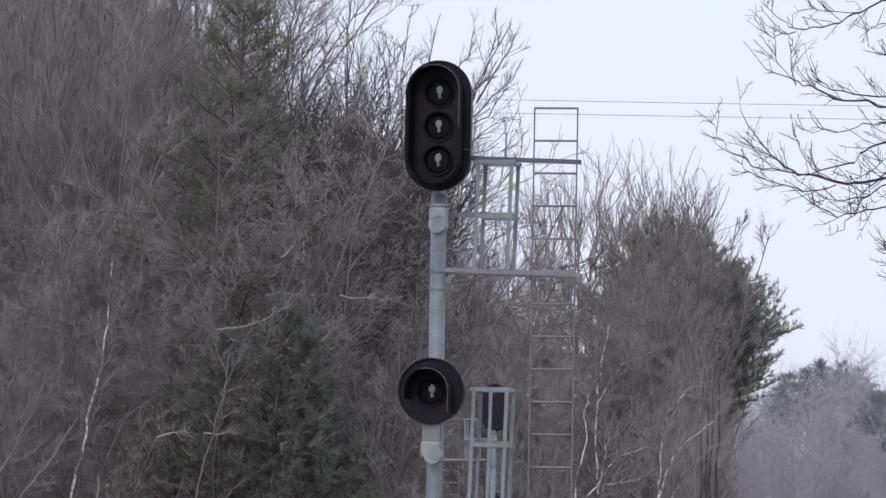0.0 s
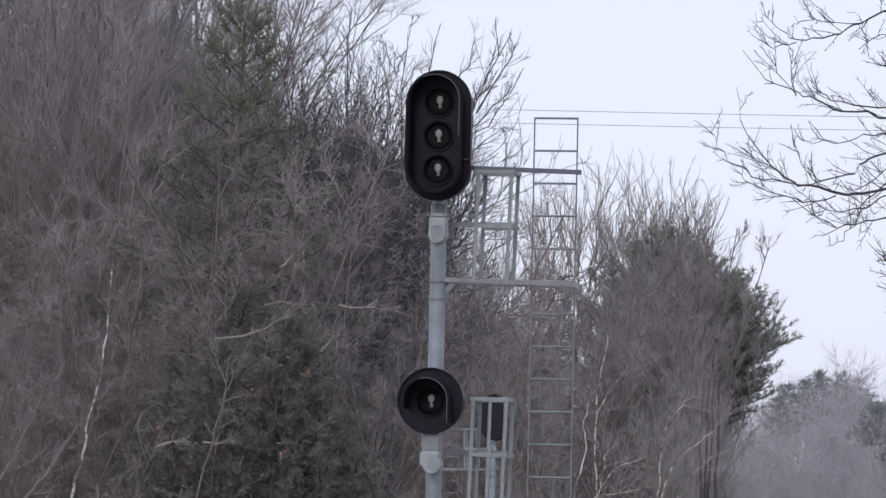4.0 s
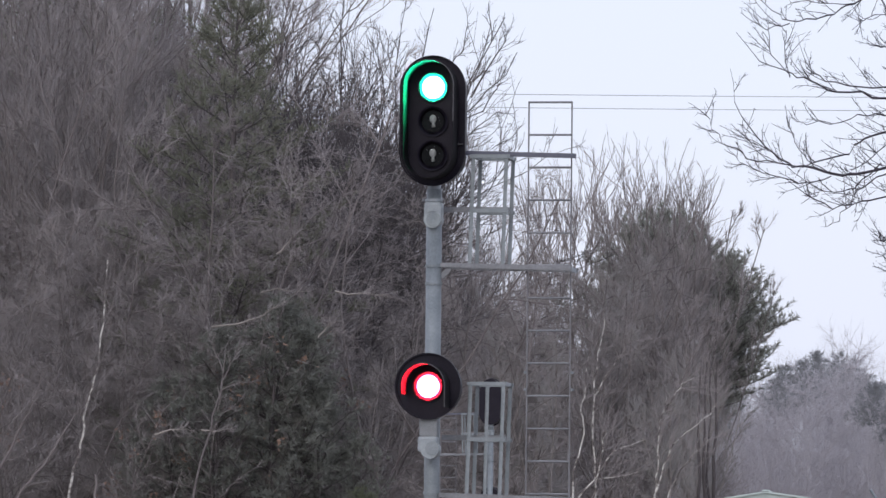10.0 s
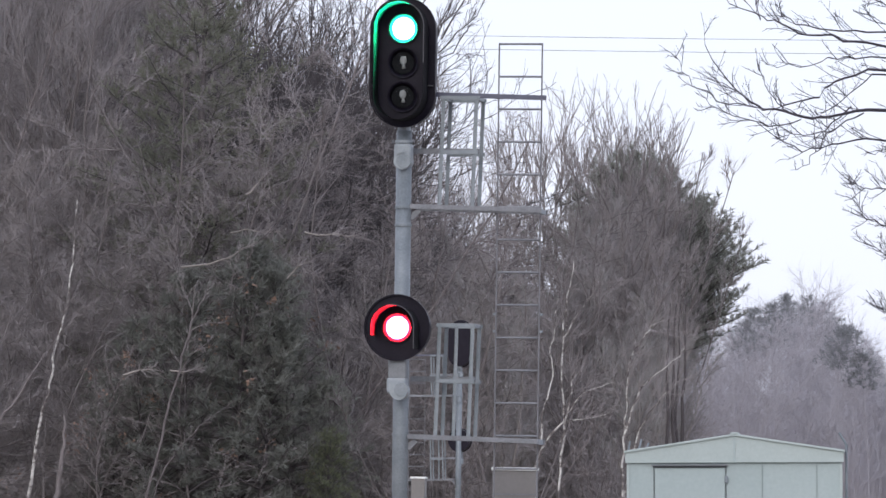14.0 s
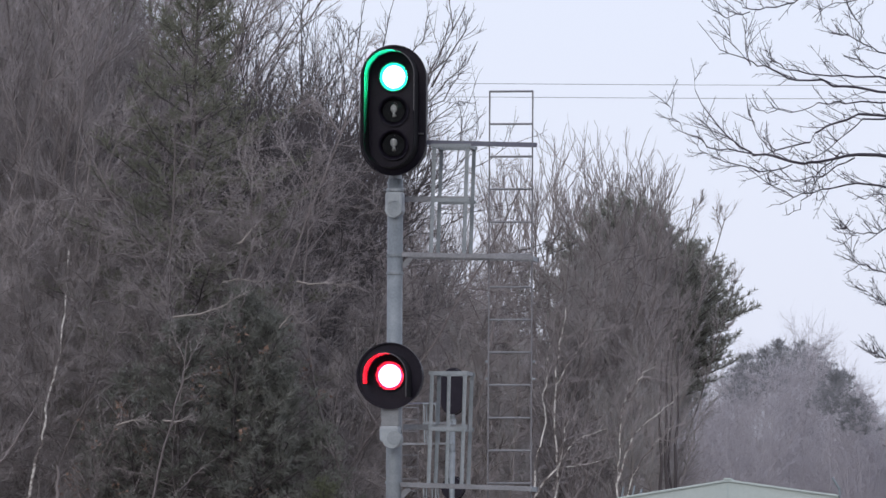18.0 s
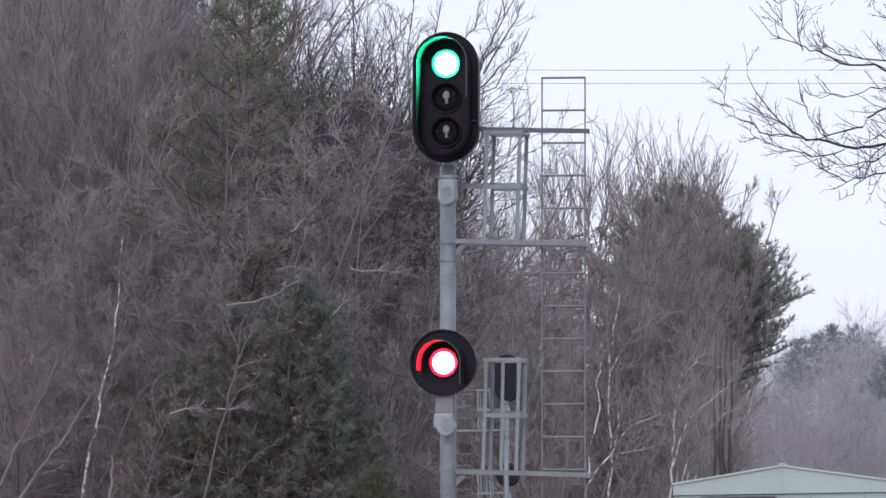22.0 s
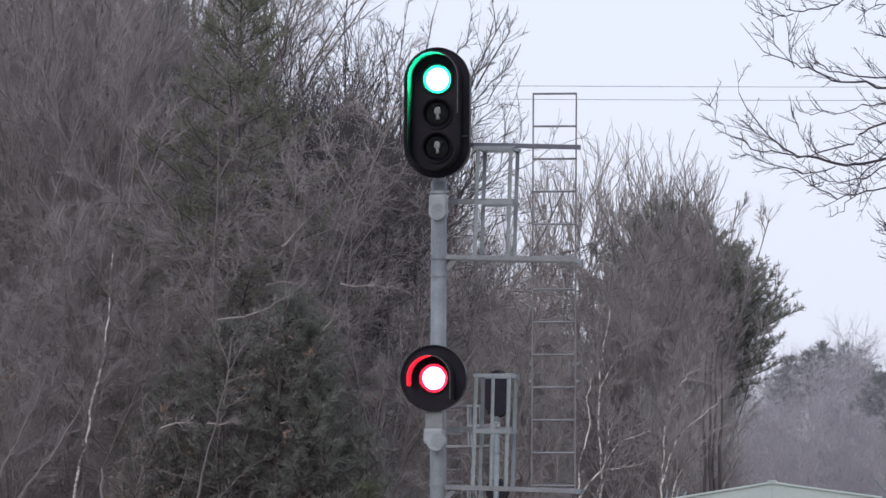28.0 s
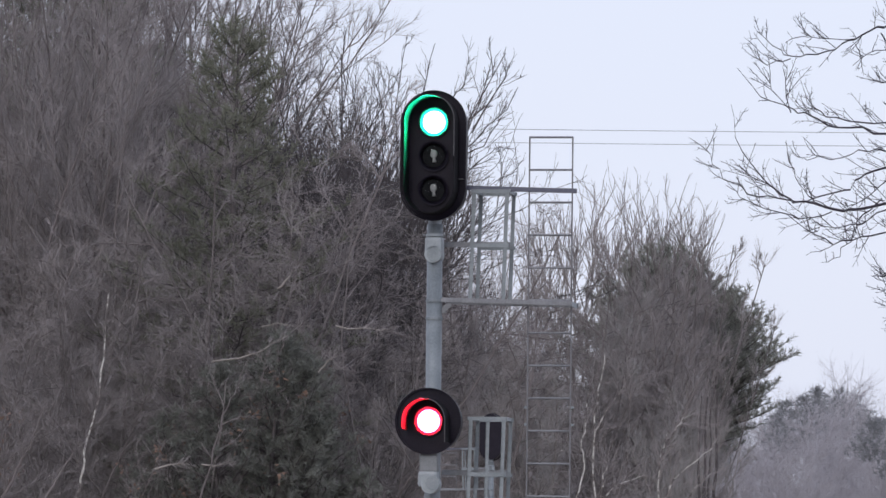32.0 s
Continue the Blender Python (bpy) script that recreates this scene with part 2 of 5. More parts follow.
def bar(bm, a, b, w, h):
    """A flat bar from a to b, w wide across and h high."""
    a, b = Vector(a), Vector(b)
    d = b - a
    up = Vector((0, 0, 1)) if abs(d.normalized().z) < 0.9 else Vector((0, 1, 0))
    x = d.cross(up).normalized()
    z = x.cross(d).normalized()
    m = Matrix((x, d.normalized(), z)).transposed().to_4x4()
    m.translation = (a + b) / 2
    bmesh.ops.create_cube(bm, size=1, matrix=m @ Matrix.Diagonal((w, d.length, h, 1)))
    return bm


def angle_bar(bm, a, b, w, t=0.007):
    """An L-shaped steel section along a line."""
    a, b = Vector(a), Vector(b)
    d = (b - a).normalized()
    up = Vector((0, 0, 1)) if abs(d.z) < 0.9 else Vector((0, 1, 0))
    x = d.cross(up).normalized()
    z = x.cross(d).normalized()
    for off, sx, sz in (((x * 0), w, t), (x * (w / 2 - t / 2) + z * (w / 2 - t / 2), t, w)):
        m = Matrix((x, d, z)).transposed().to_4x4()
        m.translation = (a + b) / 2 + off
        bmesh.ops.create_cube(bm, size=1, matrix=m @ Matrix.Diagonal((sx, (b - a).length, sz, 1)))
    return bm


def stadium(half_w, half_h, n=20):
    """The outline of an upright slot with round ends, as (x, z)."""
    k = half_h - half_w
    pts = [(half_w * math.cos(math.pi * i / n), k + half_w * math.sin(math.pi * i / n)) for i in range(n + 1)]
    return pts + [(-x, -z) for x, z in pts]


def pierced_plate(bm, outline, holes, y0, y1):
    """A plate in the x-z plane from depth y0 to y1, with round holes (x, z, r)."""
    loops = [list(outline)]
    for hx, hz, r in holes:
        loops.append([(hx + r * math.cos(math.tau * i / 28), hz + r * math.sin(math.tau * i / 28)) for i in range(28)])
    edges = []
    for lp in loops:
        vs = [bm.verts.new((x, y0, z)) for x, z in lp]
        edges += [bm.edges.new((vs[i], vs[(i + 1) % len(vs)])) for i in range(len(vs))]
    faces = bmesh.ops.triangle_fill(bm, edges=edges, use_beauty=True)["geom"]
    faces = [f for f in faces if isinstance(f, bmesh.types.BMFace)]
    made = bmesh.ops.extrude_face_region(bm, geom=faces)["geom"]
    bmesh.ops.translate(bm, verts=[g for g in made if isinstance(g, bmesh.types.BMVert)], vec=(0, y1 - y0, 0))
    return bm


def sheet_wall(bm, outline, y0, y1, t, closed=True, grow=1.0):
    """A thin wall that follows an outline in x-z, from depth y0 to y1; grow: how much the front end widens."""
    n = len(outline)
    rings = []
    cx = sum(p[0] for p in outline) / n
    for y, g in ((y0, 1.0), (y1, grow)):
        for s in (0.0, t):
            ring = []
            for i in range(n):
                x, z = outline[i]
                a = outline[i - 1] if closed or i else outline[i]
                b = outline[(i + 1) % n] if closed or i < n - 1 else outline[i]
                tx, tz = b[0] - a[0], b[1] - a[1]
                k = math.hypot(tx, tz) or 1
                ring.append(bm.verts.new(((x - tz / k * s * -1) * g, y, (z - tx / k * s) * (1 if g == 1 else 1))))
            rings.append(ring)
    o0, i0, o1, i1 = rings
    for i in range(n if closed else n - 1):
        j = (i + 1) % n
        for q in ((o0[i], o0[j], o1[j], o1[i]), (i0[i], i1[i], i1[j], i0[j]), (o1[i], o1[j], i1[j], i1[i]), (o0[i], i0[i], i0[j], o0[j])):
            bm.faces.new(q)
    if not closed:
        for i in (0, n - 1):
            bm.faces.new((o0[i], o1[i], i1[i], i0[i]))
    return bm


def disc(bm, c, r, thick, seg=28):
    return rod(bm, (c[0], c[1] - thick / 2, c[2]), (c[0], c[1] + thick / 2, c[2]), r, seg)


def flare(bm, c):
    """A shallow flared ring that opens towards -y, added to catch the lamp's colour."""
    line = ((0.105, -0.001), (0.144, -0.024), (0.147, -0.024), (0.12, -0.001))
    rings = [[bm.verts.new((c[0] + r * math.cos(math.tau * i / 32), c[1] + y, c[2] + r * math.sin(math.tau * i / 32))) for i in range(32)] for r, y in line]
    for p, q in zip(rings, rings[1:] + rings[:1]):
        for i in range(32):
            bm.faces.new((p[i], p[(i + 1) % 32], q[(i + 1) % 32], q[i]))
    return bm


def dome(bm, c, r, rise):
    """A convex lens face that bulges towards -y."""
    rings = 5
    last = None
    for k in range(rings):
        rr = r * math.cos(math.pi / 2 * k / rings)
        y = c[1] - rise * math.sin(math.pi / 2 * k / rings)
        ring = [bm.verts.new((c[0] + rr * math.cos(math.tau * i / 24), y, c[2] + rr * math.sin(math.tau * i / 24))) for i in range(24)]
        if last:
            for i in range(24):
                bm.faces.new((last[i], last[(i + 1) % 24], ring[(i + 1) % 24], ring[i]))
        last = ring
    tip = bm.verts.new((c[0], c[1] - rise, c[2]))
    for i in range(24):
        bm.faces.new((last[i], last[(i + 1) % 24], tip))
    return bm


# ---------------------------------------------------------------- ground
def rise(x, y):
    """The height of the ground: a wooded ridge behind the trees, flat along the railway."""
    def ease(v):
        v = min(max(v, 0.0), 1.0)
        return v * v * (3 - 2 * v)
    up = ease((y - 262) / 75) * (1 - 0.6 * ease((y - 420) / 300))
    side = ease((19 - x) / 24)
    far = 1 - 0.5 * ease((-x - 200) / 300)
    knoll = 20 * ease((y - 900) / 130) * ease((x - 30) / 20) * ease((260 - x) / 90) * (1 - 0.7 * ease((y - 1300) / 400))
    return (19.5 + 5 * ease((-x - 2) / 12)) * up * side * far + knoll


def ground():
    xs = sorted(set([-2600, -1800, -1200, -800, -500, -350, -250, -180, -120] + list(range(-90, 91, 5)) + [100, 110, 120, 140, 160, 180, 260, 400, 600, 900, 1300, 1900, 2600]))
    ys = sorted(set([-2000, -1200, -700, -400, -200, -100, -50] + list(range(-20, 440, 6)) + [470, 520, 560, 600, 620, 640, 660, 690, 730, 780, 840, 900, 940, 980, 1030, 1100, 1200, 1400, 1900, 2600, 3600]))
    rough = random.Random(5)
    verts = [(x, y, rise(x, y) + (rough.uniform(-0.06, 0.06) if abs(x) < 95 and y > 75 else 0)) for y in ys for x in xs]
    w = len(xs)
    faces = [(j * w + i, j * w + i + 1, (j + 1) * w + i + 1, (j + 1) * w + i) for j in range(len(ys) - 1) for i in range(w - 1)]
    me = bpy.data.meshes.new("ground")
    me.from_pydata(verts, [], faces)
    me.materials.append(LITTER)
    for p in me.polygons:
        p.use_smooth = True
    tagged(new("ground", me), "brown leaf litter and dry grass rising to a ridge", "ground", kind="structure")


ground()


# ---------------------------------------------------------------- trees
class Tubes:
    """Gathers tapered branches and blades into one mesh."""

    def __init__(self):
        self.v, self.f3, self.f4, self.n = [], [], [], 0

    def add(self, pts, radii, sides=3):
        p = np.asarray(pts, float)
        r = np.asarray(radii, float)
        d = p[-1] - p[0]
        d /= np.linalg.norm(d) + 1e-9
        a = np.cross(d, (0.31, 0.95, 0.05) if abs(d[1]) < 0.8 else (1.0, 0, 0.1))
        a /= np.linalg.norm(a) + 1e-9
        b = np.cross(d, a)
        ang = np.arange(sides) * (math.tau / sides)
        ring = np.cos(ang)[:, None] * a + np.sin(ang)[:, None] * b
        self.v.append((p[:, None] + r[:, None, None] * ring).reshape(-1, 3))
        k = np.arange(len(p) - 1)[:, None] * sides
        i = np.arange(sides)[None]
        j = (i + 1) % sides
        q = np.stack([k + i, k + j, k + sides + j, k + sides + i], -1).reshape(-1, 4) + self.n
        self.f4.append(q)
        self.n += len(p) * sides

    def spikes(self, foot, tip, r):
        """Fine three-sided twigs that run to a point."""
        d = tip - foot
        a = np.cross(d, (0.31, 0.83, 0.47))
        a *= r / (np.linalg.norm(a, axis=1, keepdims=True) + 1e-9)
        b = np.cross(d, a)
        b *= r / (np.linalg.norm(b, axis=1, keepdims=True) + 1e-9)
        v = np.stack([foot + a, foot - 0.5 * a + 0.87 * b, foot - 0.5 * a - 0.87 * b, tip], 1)
        m = len(foot)
        k = np.arange(m)[:, None, None] * 4 + self.n
        self.v.append(v.reshape(-1, 3))
        self.f3.append((k + np.array([[0, 1, 3], [1, 2, 3], [2, 0, 3]])[None]).reshape(-1, 3))
        self.n += m * 4

    def blades(self, tri):
        """Triangles, as an array (n, 3, 3)."""
        tri = np.asarray(tri, float)
        m = len(tri)
        self.v.append(tri.reshape(-1, 3))
        self.f3.append(np.arange(m * 3).reshape(-1, 3) + self.n)
        self.n += m * 3

    def mesh(self, name, material):
        me = bpy.data.meshes.new(name)
        v = np.concatenate(self.v)
        q = np.concatenate(self.f4) if self.f4 else np.zeros((0, 4), int)
        t = np.concatenate(self.f3) if self.f3 else np.zeros((0, 3), int)
        me.vertices.add(len(v))
        me.vertices.foreach_set("co", v.ravel())
        me.loops.add(q.size + t.size)
        me.loops.foreach_set("vertex_index", np.concatenate([q.ravel(), t.ravel()]).astype(np.int32))
        me.polygons.add(len(q) + len(t))
        me.polygons.foreach_set("loop_start", np.concatenate([np.arange(len(q)) * 4, q.size + np.arange(len(t)) * 3]).astype(np.int32))
        me.polygons.foreach_set("use_smooth", np.ones(len(q) + len(t), bool))
        me.update(calc_edges=True)
        me.materials.append(material)
        return me


def bend(rng, start, way, length, n, lift=0.0, wob=0.1):
    """A wandering line of n steps; lift turns it upwards on the way."""
    p = np.array(start, float)
    d = np.array(way, float)
    d /= np.linalg.norm(d)
    out = [p]
    for _ in range(n):
        d = d + (rng.gauss(0, wob), rng.gauss(0, wob), rng.gauss(0, wob) + lift)
        d /= np.linalg.norm(d)
        p = p + d * (length / n)
        out.append(p)
    return np.array(out)


def along(pts, f):
    x = f * (len(pts) - 1)
    i = min(int(x), len(pts) - 2)
    return pts[i] + (pts[i + 1] - pts[i]) * (x - i), pts[i + 1] - pts[i]


def side_way(rng, axis, opening):
    """A direction that leaves an axis by an angle of about `opening` degrees."""
    a = np.array(axis, float)
    a /= np.linalg.norm(a)
    s = np.array((rng.gauss(0, 1), rng.gauss(0, 1), rng.gauss(0, 1)))
    s -= a * (s @ a)
    s /= np.linalg.norm(s) + 1e-9
    o = radians(opening * rng.uniform(0.75, 1.25))
    return a * math.cos(o) + s * math.sin(o)


def clothe(rng, tubes, limb, length, subs, twigs, r, lift=0.05, opening=42):
    """Sub-branches and twigs on a limb."""
    gen = np.random.RandomState(rng.getrandbits(31))
    for _ in range(subs):
        f = rng.uniform(0.15, 1.0)
        p, d = along(limb, f)
        ln = length * rng.uniform(0.25, 0.55) * (1.25 - 0.6 * f)
        sub = bend(rng, p, side_way(rng, d, opening), ln, 2, lift * 1.5, 0.16)
        tubes.add(sub, (r * 1.2, r * 0.9, r * 0.4))
        u = gen.uniform(0.05, 1.0, twigs) * 2
        i = np.minimum(u.astype(int), 1)
        way = sub[i + 1] - sub[i]
        foot = sub[i] + way * (u - i)[:, None]
        way /= np.linalg.norm(way, axis=1, keepdims=True) + 1e-9
        out = gen.normal(size=(twigs, 3))
        out -= way * (out * way).sum(1, keepdims=True)
        out /= np.linalg.norm(out, axis=1, keepdims=True) + 1e-9
        o = np.radians(opening * gen.uniform(0.55, 1.1, (twigs, 1)))
        way = way * np.cos(o) + out * np.sin(o) + (0, 0, lift * 2)
        tubes.spikes(foot, foot + way * (ln * gen.uniform(0.2, 0.75, (twigs, 1))), r * 0.8)


def sprays(rng, tubes, limb, length, subs, twigs, r, lift=0.05, opening=34):
    """Curved side shoots with a few bent twigs, for branches that stand against the sky."""
    for _ in range(subs):
        f = rng.uniform(0.12, 0.97)
        p, d = along(limb, f)
        ln = length * rng.uniform(0.3, 0.6) * (1.25 - 0.6 * f)
        sub = bend(rng, p, side_way(rng, d, opening), ln, 3, lift, 0.13)
        tubes.add(sub, np.linspace(r * 1.15, r * 0.6, 4))
        for _ in range(twigs):
            q, e = along(sub, rng.uniform(0.15, 0.95))
            tw = bend(rng, q, side_way(rng, e, opening), ln * rng.uniform(0.25, 0.6), 2, lift, 0.15)
            tubes.add(tw, (r * 0.8, r * 0.6, r * 0.3))


def bare_tree(seed, height, base=0.16, leaders=4, limbs=8, subs=7, twigs=7, fork=0.4, rising=72, spread=0.26, low_limbs=8, twig_r=0.015, opening=40, lift=0.05, lean=(0, 0), stout=1.0, dress=clothe, low_up=(12, 48)):
    """The wood and the twigs of a leafless tree whose trunk forks into rising leaders."""
    rng = random.Random(seed)
    wood, fine = Tubes(), Tubes()
    trunk = bend(rng, (0, 0, -0.2), (lean[0], lean[1], 1), height * fork, 7, 0.04, 0.05)
    wood.add(trunk, np.linspace(base, base * 0.7, 8), 7)
    for i in range(low_limbs):
        p, d = along(trunk, rng.uniform(0.25, 1))
        az, up = rng.uniform(0, math.tau), radians(rng.uniform(*low_up))
        ln = height * spread * rng.uniform(0.7, 1.35)
        limb = bend(rng, p, (math.cos(az) * math.cos(up), math.sin(az) * math.cos(up), math.sin(up)), ln, 6, lift, 0.12)
        wood.add(limb, np.linspace(0.03, 0.01, 7), 4)
        dress(rng, fine, limb, ln, subs, twigs, twig_r, lift, opening)
    for i in range(leaders):
        p, d = along(trunk, rng.uniform(0.7, 1) if i else 1.0)
        az, up = math.tau * (i + rng.uniform(-0.3, 0.3)) / leaders, radians(rising + rng.uniform(-9, 9))
        ln = (height - p[2]) * rng.uniform(0.82, 1.06)
        lead = bend(rng, p, (math.cos(az) * math.cos(up), math.sin(az) * math.cos(up), math.sin(up)), ln, 8, 0.03, 0.07)
        wood.add(lead, np.linspace(base * 0.5, 0.015, 9), 5)
        for k in range(limbs):
            f = 0.1 + 0.88 * (k + rng.random()) / limbs
            q, e = along(lead, f)
            l2 = height * spread * (1.15 - 0.75 * f) * rng.uniform(0.6, 1.2)
            limb = bend(rng, q, side_way(rng, e, opening), l2, 5, lift, 0.11)
            wood.add(limb, np.linspace(0.022, 0.009, 6) * stout, 4)
            dress(rng, fine, limb, l2, subs, twigs, twig_r, lift, opening)
        dress(rng, fine, lead[4:], height * 0.22, subs, twigs, twig_r, lift, opening)
    return wood, fine


def forked(rng, tubes, p, way, length, r, depth, angle, keep=0.75, wob=0.09, lift=0.05, tips=3):
    """A wavy branch that forks again and again into finer ones."""
    pts = bend(rng, p, way, length, 4, lift, wob)
    tubes.add(pts, np.linspace(r, r * 0.74, 5), 3)
    if depth == 0:
        for _ in range(tips):
            q, d = along(pts, rng.uniform(0.2, 0.95))
            tw = bend(rng, q, side_way(rng, d, angle * 1.5), length * rng.uniform(0.3, 0.6), 2, lift, wob)
            tubes.add(tw, (r * 0.75, r * 0.6, r * 0.35))
        return
    for k in range(rng.choice((2, 2, 3))):
        q, d = along(pts, rng.uniform(0.45, 0.95) if k else 1.0)
        forked(rng, tubes, q, side_way(rng, d, angle if k else angle * 0.5), length * keep * rng.uniform(0.8, 1.15), r * 0.72, depth - 1, angle, keep, wob, lift, tips)


def forked_tree(seed, height, base, fork, leaders, rising, first, depth, angle, wob, lift=0.05, tips=3):
    """The wood and the twigs of a leafless tree that divides from a fork in its trunk."""
    rng = random.Random(seed)
    wood, fine = Tubes(), Tubes()
    trunk = bend(rng, (0, 0, -0.2), (0, 0, 1), height * fork, 7, 0.04, 0.04)
    wood.add(trunk, np.linspace(base, base * 0.7, 8), 7)
    for i in range(leaders):
        p, d = along(trunk, rng.uniform(0.75, 1) if i else 1.0)
        az, up = math.tau * (i + rng.uniform(-0.3, 0.3)) / leaders, radians(rising + rng.uniform(-8, 8))
        forked(rng, fine, p, (math.cos(az) * math.cos(up), math.sin(az) * math.cos(up), math.sin(up)), first * rng.uniform(0.9, 1.1), base * 0.46, depth, angle, 0.75, wob, lift, tips)
    return wood, fine


def tuft(rng, c, way, size, count):
    """Needles that fan out round a shoot."""
    tri = []
    w = np.array(way, float)
    w /= np.linalg.norm(w)
    for _ in range(count):
        d = side_way(rng, w, 48)
        s = np.cross(d, (rng.gauss(0, 1), rng.gauss(0, 1), rng.gauss(0, 1)))
        s /= np.linalg.norm(s) + 1e-9
        o = c - w * size * rng.uniform(0, 0.8)
        k = size * rng.uniform(0.7, 1.2)
        tri.append((o - s * size * 0.06, o + s * size * 0.06, o + d * k))
    return tri


def pine_tree(seed, height, spread, base=0.22, whorls=17, arms=6, tufts=13, needles=13, low=0.15, size=0.42):
    """Meshes of the trunk with its limbs and of the needles of a white pine."""
    rng = random.Random(seed)
    wood, green = Tubes(), Tubes()
    trunk = bend(rng, (0, 0, -0.2), (0, 0, 1), height, 12, 0.05, 0.025)
    wood.add(trunk, np.linspace(1, 0.1, 13) * base, 7)
    tri, feet, tips = [], [], []
    for k in range(whorls):
        f = low + (0.985 - low) * k / (whorls - 1)
        turn = rng.uniform(0, math.tau)
        for a in range(arms):
            p, d = along(trunk, min(0.999, f + rng.uniform(-0.012, 0.012)))
            az = turn + math.tau * a / arms + rng.uniform(-0.35, 0.35)
            prof = (0.32 + 1.0 * (1 - f)) if f > 0.35 else 0.85 + 0.3 * f
            ln = max(0.5, spread * prof * rng.uniform(0.6, 1.25))
            up = radians(8 + 45 * f * f + rng.uniform(-10, 10))
            limb = bend(rng, p, (math.cos(az) * math.cos(up), math.sin(az) * math.cos(up), math.sin(up)), ln, 5, 0.05, 0.07)
            wood.add(limb, np.linspace(0.05 * (1.2 - f), 0.014, 6), 3)
            for _ in range(tufts):
                g = 1 - rng.random() ** 1.6 * 0.75
                q, e = along(limb, g)
                w = side_way(rng, e, 45)
                w[2] = abs(w[2]) * 0.7 + 0.25
                c = q + w * rng.uniform(0.1, 0.55)
                feet.append(q)
                tips.append(c)
                tri += tuft(rng, c, w, size * rng.uniform(0.75, 1.2), needles)
    tri += tuft(rng, trunk[-1], (0, 0, 1), size, needles * 2)
    wood.spikes(np.array(feet), np.array(tips), 0.012)
    green.blades(tri)
    return wood, green


def spray_pine(seed, height, spread, base=0.2, low=0.42, widest=0.66, whorls=17, arms=7, size=0.25, needles=11):
    """An old white pine: level limbs that turn up at their ends and carry flat sprays of needle tufts."""
    rng = random.Random(seed)
    wood, green = Tubes(), Tubes()
    trunk = bend(rng, (0, 0, -0.2), (0, 0, 1), height, 12, 0.05, 0.02)
    wood.add(trunk, np.linspace(1, 0.1, 13) * base, 7)
    tri = []
    for k in range(whorls):
        f = low + (0.985 - low) * k / (whorls - 1)
        turn = rng.uniform(0, math.tau)
        prof = 0.62 + 0.38 * (f - low) / (widest - low) if f < widest else 0.16 + 0.84 * (1 - ((f - widest) / (1 - widest)) ** 1.5)
        for a in range(arms):
            p, d = along(trunk, min(0.999, f + rng.uniform(-0.015, 0.015)))
            az = turn + math.tau * a / arms + rng.uniform(-0.4, 0.4)
            ln = max(0.6, spread * prof * rng.uniform(0.7, 1.15))
            up = radians(-4 + 34 * f * f + rng.uniform(-8, 8))
            limb = bend(rng, p, (math.cos(az) * math.cos(up), math.sin(az) * math.cos(up), math.sin(up)), ln, 6, 0.06, 0.06)
            wood.add(limb, np.linspace(0.05 * (1.2 - f), 0.012, 7), 3)
            shoots = max(4, int(ln * 3.2))
            for j in range(shoots + 1):
                g = 0.36 + 0.64 * j / shoots
                q, e = along(limb, min(g, 0.999))
                if j == shoots:
                    w, sl = np.array(e) + (0, 0, 0.1), 0.45
                else:
                    side = np.cross(e, (0, 0, 1)) * (1 if j % 2 else -1)
                    w = side / (np.linalg.norm(side) + 1e-9) + np.array(e) / (np.linalg.norm(e) + 1e-9) * 0.7 + (0, 0, rng.uniform(0.05, 0.55))
                    sl = (0.35 + 0.9 * (1 - g)) * rng.uniform(0.6, 1.15)
                br = bend(rng, q, w, sl, 3, 0.07, 0.08)
                wood.add(br, (0.012, 0.01, 0.008, 0.005), 3)
                for m in range(max(2, int(sl / 0.2))):
                    c, h = along(br, rng.uniform(0.25, 1.0) if m else 0.999)
                    tri += tuft(rng, c, h + np.array((0, 0, 0.02)), size * rng.uniform(0.75, 1.25), needles)
    tri += tuft(rng, trunk[-1], (0, 0, 1), size, needles * 2)
    green.blades(tri)
    return wood, green


def tree_thing(name, pair, skins, names, label, category="tree", group=""):
    """Empty with its trunk and crown, at the origin: the pattern that is then copied."""
    root = new(name)
    tagged(root, label, category, group)
    for t, s, nm in zip(pair, skins, names):
        ob = new(nm, t.mesh(nm, s))
        ob.parent = root
        if nm == "crown":
            ob["kind"] = "stuff"
    return root


def plant(pattern, x, y, turn, size=1.0, lean=0.0, first=[]):
    if x < -0.083 * y - 3:
        return None
    m = pose(x, y, rise(x, y), 0, lean, turn) @ Matrix.Diagonal((size, size, size, 1))
    if pattern.name not in first:
        first.append(pattern.name)
        pattern.matrix_basis = m
        return pattern
    c = copy_thing(pattern, pose(x, y, rise(x, y), 0, lean, turn))
    c.scale = (size, size, size)
    return c


BT = ("trunk", "crown")
WOOD = "trees of the wood"
tall = [tree_thing("bare_tree", bare_tree(11 + i, 20.5, 0.12, 6, 8, 7, 13, 0.34, 73, 0.2, 8, 0.009, 36), (BARK, TWIG), BT,
        "tall leafless hardwood with grey-brown bark in the wood", group=WOOD) for i in range(4)]
dark_tall = [tree_thing("bare_tree", forked_tree(171 + i, 20.5, 0.13, 0.34, 6, 66, 4.0, 5, 25, 0.16, 0.06), (BARK_DARK, TWIG_CHERRY), BT,
             "tall leafless cherry with dark curving branches", group=WOOD) for i in range(4)]
